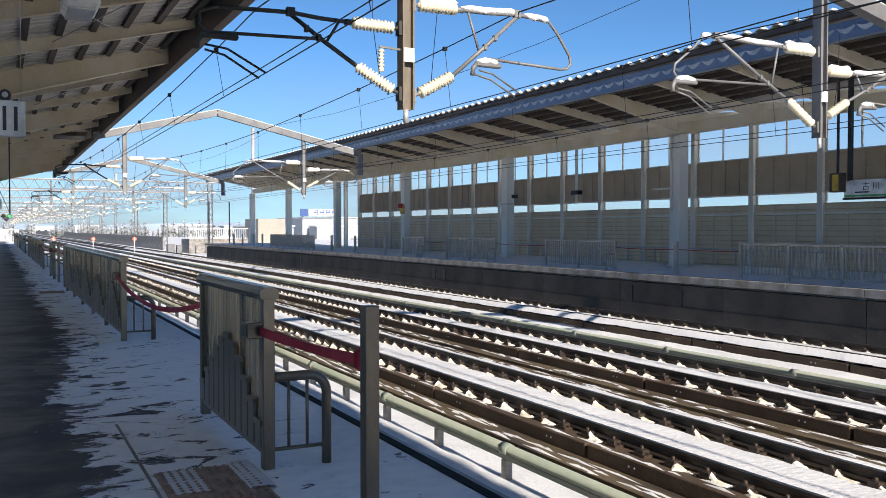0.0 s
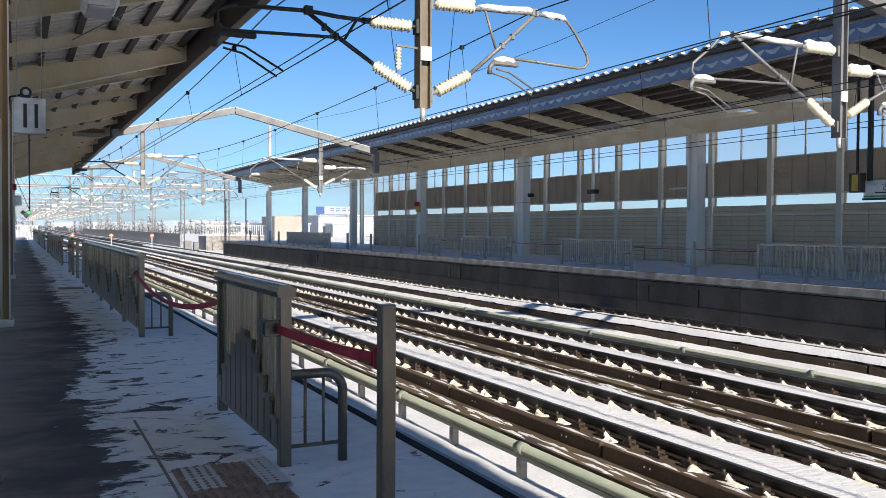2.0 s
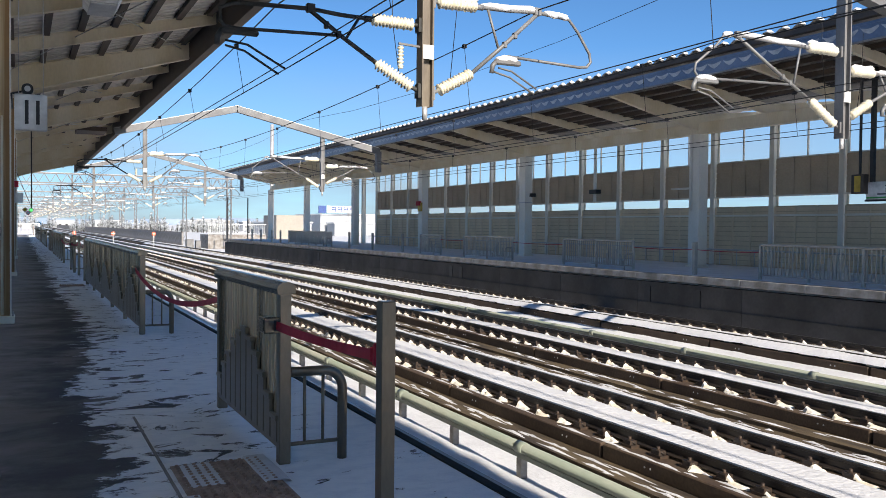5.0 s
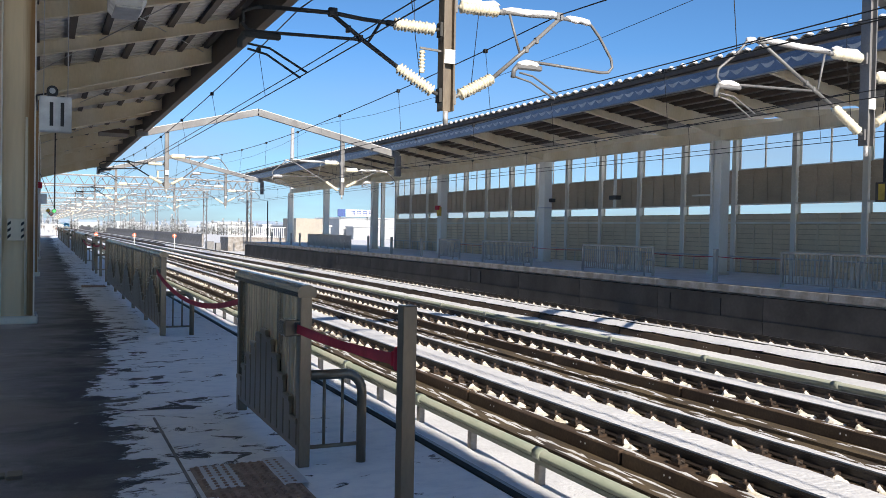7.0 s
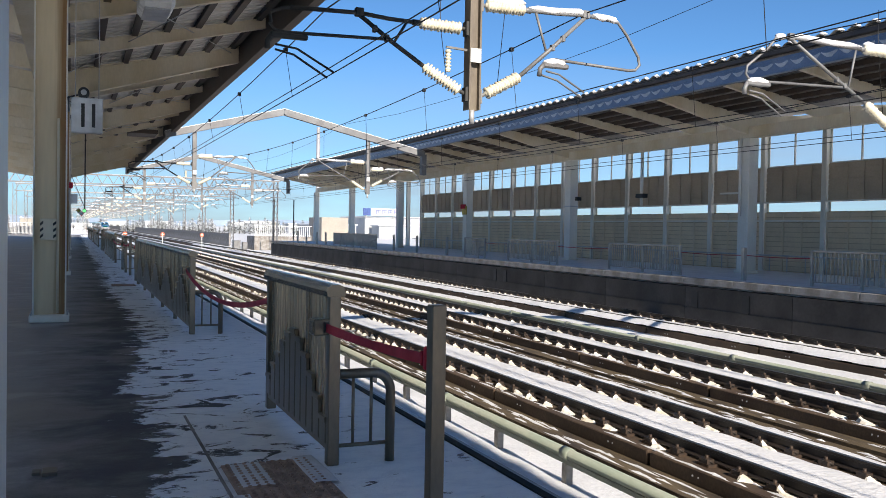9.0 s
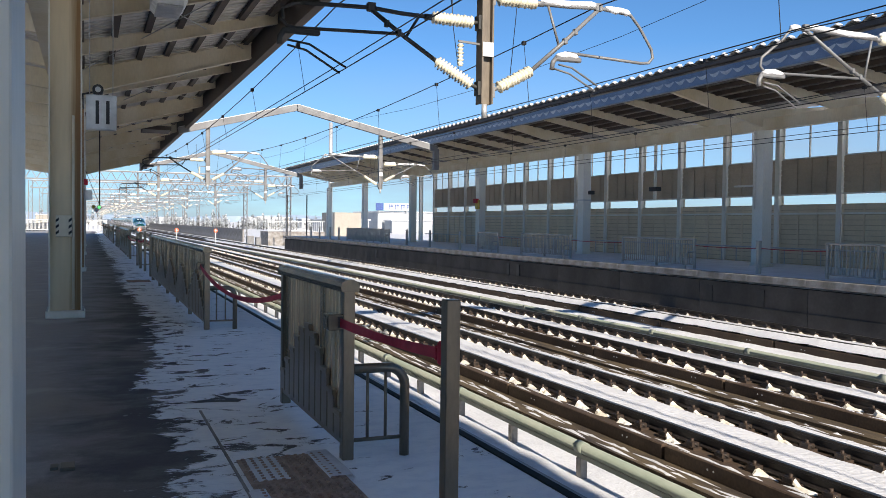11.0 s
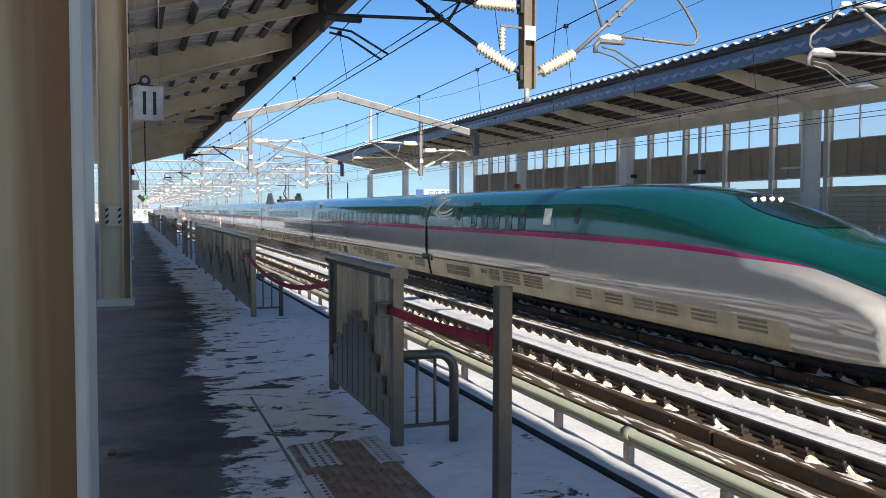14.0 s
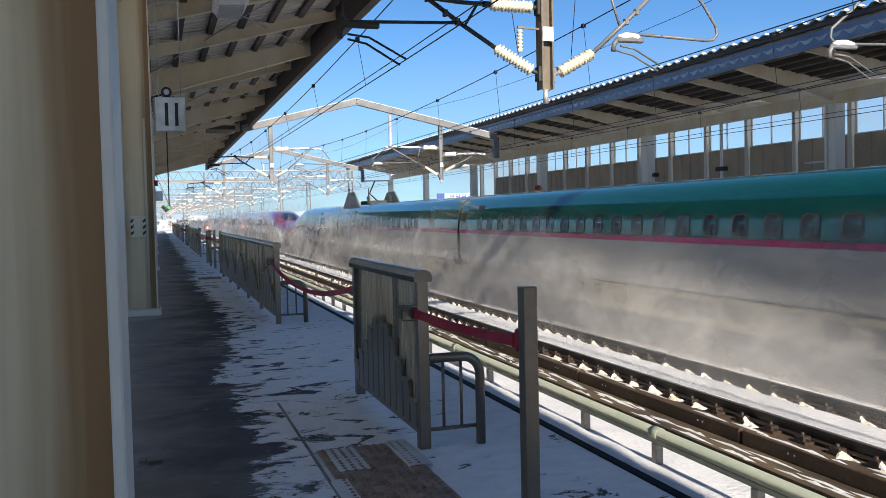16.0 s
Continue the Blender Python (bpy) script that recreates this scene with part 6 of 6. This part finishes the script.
def nose_ring(s, grow=0.0):
    """Half section from the skirt to the ridge at s metres behind the tip."""
    round_tip = math.sqrt(max(0.0, 1 - ((max(0.0, 0.55 - (s - TIP))) / 0.55) ** 2))
    hw = curve(s, [(TIP, 0.84), (0.4, 0.96), (1, 1.08), (3, 1.30), (5, 1.43), (8, 1.58), (11, 1.66), (15, HW)]) * (0.12 + 0.88 * round_tip)
    top = curve(s, [(TIP, 1.78), (0.4, 1.90), (1, 1.98), (3, 2.20), (5.2, 2.52), (6.5, 2.90), (7.5, 3.17), (8.5, 3.38), (10, 3.56), (12, 3.64), (15, 3.65)])
    line = curve(s, [(TIP, 1.36), (1, 1.37), (2.6, 1.40), (3.4, 1.58), (4.6, 1.86), (8, 2.04), (11, 2.10), (15, 2.12)])
    low = curve(s, [(TIP, 0.58), (0.4, 0.52), (1, 0.46), (2.2, 0.36), (4, 0.24), (15, 0.22)])
    mid = 1.30
    top, low = mid + (top - mid) * (0.10 + 0.90 * round_tip), mid - (mid - low) * (0.10 + 0.90 * round_tip)
    line = min(max(line, low + 0.02), top - 0.02)
    pink = 0.14 * min(1, max(0.0, (s - 4.3) / 2.5)) + 0.001
    f = min(1.0, max(0.0, (s - 5) / 8.0))
    f = f * f * (3 - 2 * f)
    pts = []
    for k in range(13):
        q = k / 12
        zz = low + (line - low) * q
        u = (1 - q)
        bill = (1 - u ** 2.6) ** (1 / 2.6) * 0.82 + 0.18 if u < 1 else 0.18 + 0.3 * round_tip
        x = hw * bill
        start = 2.45 + 1.25 * max(0.0, (zz - 0.95) / 0.65) ** 2
        g = min(1.0, max(0.0, (s - start) / 0.42))
        g = g * g * (3 - 2 * g)
        x = max(x, x + (side_x(max(0.22, min(2.12, zz))) - x) * g) if s > 2 else x
        pts.append((x + grow, zz + RT))
    pts.append((pts[-1][0], line + pink + RT))
    x0 = pts[-1][0]
    for k in range(1, 11):
        ang = k / 10 * math.pi / 2
        ex, ez = math.cos(ang) ** 0.85, math.sin(ang)
        zn = 2.26 + (3.65 - 2.26) * ez
        sx = side_x(min(3.649, zn)) / HW if k < 10 else 0.0
        x = x0 * (ex * (1 - f) + sx * f)
        pts.append((x + (grow if k < 10 else 0), line + pink + (top - line - pink) * ez + grow + RT))
    pts[-1] = (0.0, pts[-1][1])
    return pts


def nose_top(s, x):
    """Height of the upper shell at s and x."""
    h = nose_ring(s)[13:]
    for (xa, za), (xb, zb) in zip(h, h[1:]):
        if xb <= abs(x) <= xa:
            return za + (zb - za) * (xa - abs(x)) / max(1e-6, xa - xb)
    return h[0][1]


def nose(parent, y_tip, direction, mats, lamps=True):
    """The long end car; direction +1 has its tip at smaller y."""
    bm = bmesh.new()
    ss = [TIP + 0.55 * (1 - math.cos(a * math.pi / 20)) for a in range(0, 11)] + [0.65 + 0.22 * k for k in range(0, 6)] + [2.0 + 0.12 * k for k in range(0, 16)] + [4.0 + 0.5 * k for k in range(0, 23)]
    rings = []
    for s in ss:
        h = nose_ring(s)
        full = [(-x, z) for x, z in h] + [(x, z) for x, z in h[-2::-1]]
        rings.append([bm.verts.new((x, y_tip + direction * s, z)) for x, z in full])
    half = [1] * 12 + [2] + [0] * 10
    mi = half + half[::-1]
    for k, (a, c) in enumerate(zip(rings, rings[1:])):
        for i in range(len(a) - 1):
            f = bm.faces.new((a[i], a[i + 1], c[i + 1], c[i]))
            m = mi[i]
            if m == 2 and ss[k] < 4.4:
                m = 0
            if ss[k] > 4.5 and (i < 4 or i > len(a) - 6):
                m = 3
            f.material_index = m
            f.smooth = True
        f = bm.faces.new((a[-1], a[0], c[0], c[-1]))
        f.material_index = 1 if ss[k] < 2.6 else 4
    bm.faces.new(rings[0]).material_index = 1
    bmesh.ops.recalc_face_normals(bm, faces=bm.faces)
    b = part("nose_car", bm, mats + [UNDER], parent)
    # windscreen lifted off the shell, rounded at both ends
    bm = bmesh.new()
    rows = []
    for k in range(13):
        s = 5.5 + 2.7 * k / 12
        w = 0.80 * math.sin(math.pi * (0.12 + 0.80 * k / 12)) ** 0.6
        rows.append([bm.verts.new((w * q / 5, y_tip + direction * (s - 0.012), nose_top(s, w * q / 5) + 0.014)) for q in range(-5, 6)])
    for a, c in zip(rows, rows[1:]):
        for i in range(10):
            bm.faces.new((a[i], a[i + 1], c[i + 1], c[i])).smooth = True
    bmesh.ops.recalc_face_normals(bm, faces=bm.faces)
    ws = part("windscreen", bm, SCREEN, b, "dark wrap-round windscreen")
    if lamps:
        for k in range(4):
            x = -0.36 + 0.24 * k
            s = 7.55
            z = nose_top(s, x)
            bm = tube(bmesh.new(), [(x, y_tip + direction * (s + 0.05), z - 0.01), (x, y_tip + direction * (s - 0.06), z + 0.025)], 0.04, 12)
            part("headlight", bm, LIGHT, ws, "lit white headlight")
    # seam of the coupling hatch and side doors
    bm = bmesh.new()
    pts = []
    for k in range(0, 47):
        q = abs(k - 23) / 23
        s = 1.15 - 1.05 * q ** 1.5
        h = nose_ring(s, 0.004)
        j = 23 - abs(k - 23)
        j = max(3, j)
        x, z = h[j] if j < len(h) else h[-1]
        pts.append((-x if k < 23 else x, y_tip + direction * s, z))
    tube(bm, pts[3:-3], 0.010, 4)
    part("hatch_seam", bm, UNDER, b)
    if direction > 0:
        d = part("cab_door", plate(bmesh.new(), y_tip + 14.05, y_tip + 14.6, 1.42, 2.12, 0.006, 3), mats[1], b)
        bm = plate(bmesh.new(), y_tip + 14.62, y_tip + 14.64, 1.42, 3.1, 0.012, 8)
        part("door_frame", bm, UNDER, d)
        part("cab_window", plate(bmesh.new(), y_tip + 13.2, y_tip + 13.42, 2.55, 3.0, 0.012, 4, 0.04), GLASS_DARK, b)
        part("notice", plate(bmesh.new(), y_tip + 14.9, y_tip + 15.4, 2.5, 2.98, 0.008, 4), SIGNWHITE, b, "pale square emblem plate")
        for y in (5.6, 7.2, 8.6, 9.6, 11.0, 12.6):
            bm = bmesh.new()
            for i in range(3):
                plate(bm, y_tip + y, y_tip + y + 0.9, 0.5 + 0.1 * i, 0.56 + 0.1 * i, 0.012)
            part("skirt_grille", bm, GRILLE, b)
    return b


SCREEN = material("windscreen_glass", (0.012, 0.03, 0.034), 0.10, vary=0.05, bump=0)
LIGHT = bpy.data.materials.new("headlight_glow")
LIGHT.use_nodes = True
LIGHT.node_tree.nodes["Principled BSDF"].inputs["Emission Color"].default_value = (1, 0.97, 0.9, 1)
LIGHT.node_tree.nodes["Principled BSDF"].inputs["Emission Strength"].default_value = 2.5
GREENS = [TRAIN_GREEN, TRAIN_WHITE, TRAIN_PINK, TRAIN_SKIRT]
REDS = [TRAIN_RED, TRAIN_WHITE, TRAIN_RED, TRAIN_SKIRT]
train = thing("bullet_train", (13.25, 0, 0), label="emerald green and silver-white high-speed train with a magenta stripe", category="train")
nose(train, 0.0, 1, GREENS)
car(train, NOSE, 26.44, GREENS, True)
for k in range(8):
    car(train, 26.44 + 25 * k, 51.44 + 25 * k, GREENS, False, 3.8 if k % 2 else 0.62)
car(train, 226.44, 253 - NOSE + 0.13, GREENS)
nose(train, 253.0, -1, GREENS, False)
# pantograph screens and pantograph on two roofs
for base in (73.4, 223.4):
    for side in (-1, 1):
        bm = bmesh.new()
        v = [bm.verts.new((side * 1.32 + dx, base + a, RT + zz)) for dx in (-0.05, 0.05) for a, zz in ((-2.75, 3.32), (2.75, 3.32), (0.95, 4.42), (-0.9, 4.45))]
        for f in ((3, 2, 1, 0), (4, 5, 6, 7), (0, 1, 5, 4), (1, 2, 6, 5), (2, 3, 7, 6), (3, 0, 4, 7)):
            bm.faces.new([v[i] for i in f])
        bmesh.ops.bevel(bm, geom=list(bm.edges), offset=0.03, segments=1, affect="EDGES")
        part("pantograph_screen", bm, DARKGALV, train, "grey trapezoid noise screen on the roof")
    pg = part("pantograph", boxes((-0.6, 0.6, base - 1.9, base + 0.6, RT + 3.60, RT + 3.85), bevel=0.04), UNDER, train)
    for xx in (-0.7, 0.7):
        rod = bmesh.new()
        insulator(rod, (xx, base - 2.1, RT + 3.55), (xx, base - 2.1, RT + 4.15), 0.15, 6)
        part("insulator", rod, UNDER, pg)
    bm = tube(bmesh.new(), [(0, base - 1.5, RT + 3.85), (0, base + 0.5, RT + 4.35), (0, base - 1.0, RT + 5.1)], 0.05, 8)
    box(bm, -0.9, 0.9, base - 1.1, base - 0.9, RT + 5.08, RT + 5.15, 0.01)
    part("arm", bm, BLACK, pg)
# white wing emblem as a plain shape
bm = bmesh.new()
for pts in (((25.75, 2.78), (25.35, 2.99), (24.9, 3.22), (24.5, 3.34), (24.1, 3.36), (24.55, 3.22), (24.95, 3.02), (25.15, 2.88), (24.95, 2.72), (24.7, 2.62), (24.75, 2.55), (25.2, 2.66)),
            ((25.05, 2.88), (24.6, 2.84), (24.0, 2.90), (23.45, 3.02), (23.5, 2.93), (24.0, 2.80), (24.6, 2.75), (24.95, 2.78)),
            ((24.95, 2.76), (24.5, 2.72), (24.0, 2.74), (23.4, 2.83), (23.45, 2.75), (24.0, 2.65), (24.5, 2.64), (24.85, 2.69)),
            ((24.85, 2.67), (24.4, 2.62), (24.0, 2.61), (23.45, 2.66), (23.5, 2.59), (24.0, 2.53), (24.5, 2.55))):
    bm.faces.new([bm.verts.new((-side_x(z) - 0.022, a, RT + z)) for a, z in pts])
part("emblem", bm, GALV, train, "white wing-shaped emblem")

train_b = thing("second_train", (13.25, 0, 0), label="crimson and white high-speed train coupled behind the green one", category="train")
nose(train_b, 0.0, 1, REDS, False)
car(train_b, NOSE, 23.5, REDS, True)
for k in range(5):
    car(train_b, 23.5 + 21 * k, 44.5 + 21 * k, REDS)


# ---- snow whirled up by the train ----
def spray():
    """Billowing veils of powder snow that run along both sides of the train, thin in front and tall behind."""
    t = thing("snow_spray", (13.25, 0, 0), label="cloud of powder snow whirled up along the passing train", category="blown snow", kind="stuff")
    for k, out in enumerate((0.5, 1.5, 3.0)):
        bm = bmesh.new()
        rows = []
        for i in range(301):
            s = 20 + 1.5 * i
            row = []
            for j in range(15):
                z = -1.80 + 0.48 * j
                w = noise.noise(Vector((s * 0.09, z * 0.35, k * 7.3)))
                row.append(bm.verts.new((-1.75 - out + 0.10 * (z + 1.8) + 0.3 * w, s, z)))
            rows.append(row)
        for a, c in zip(rows, rows[1:]):
            for j in range(14):
                bm.faces.new((a[j], a[j + 1], c[j + 1], c[j])).smooth = True
        part("powder_veil", bm, POWDER, t)
    return t


snow_spray = spray()

NOSE_ROWS = [(0.0, 1129.5), (11.0, 249.5), (12.0, 169.5), (12.5, 129.5), (13.0, 90.0), (13.4, 57.7), (13.6, 41.5), (13.8, 25.4), (14.0, 8.4), (14.2, -9.1), (14.5, -35.5), (15.0, -79.7), (16.0, -167.9)]


def motions():
    walk(train, [(t, pose(13.25, y, 0)) for t, y in NOSE_ROWS])
    walk(train_b, [(t, pose(13.25, y + 254.5, 0)) for t, y in NOSE_ROWS])
    walk(snow_spray, [(t, pose(13.25, y, 0)) for t, y in NOSE_ROWS])


motions()
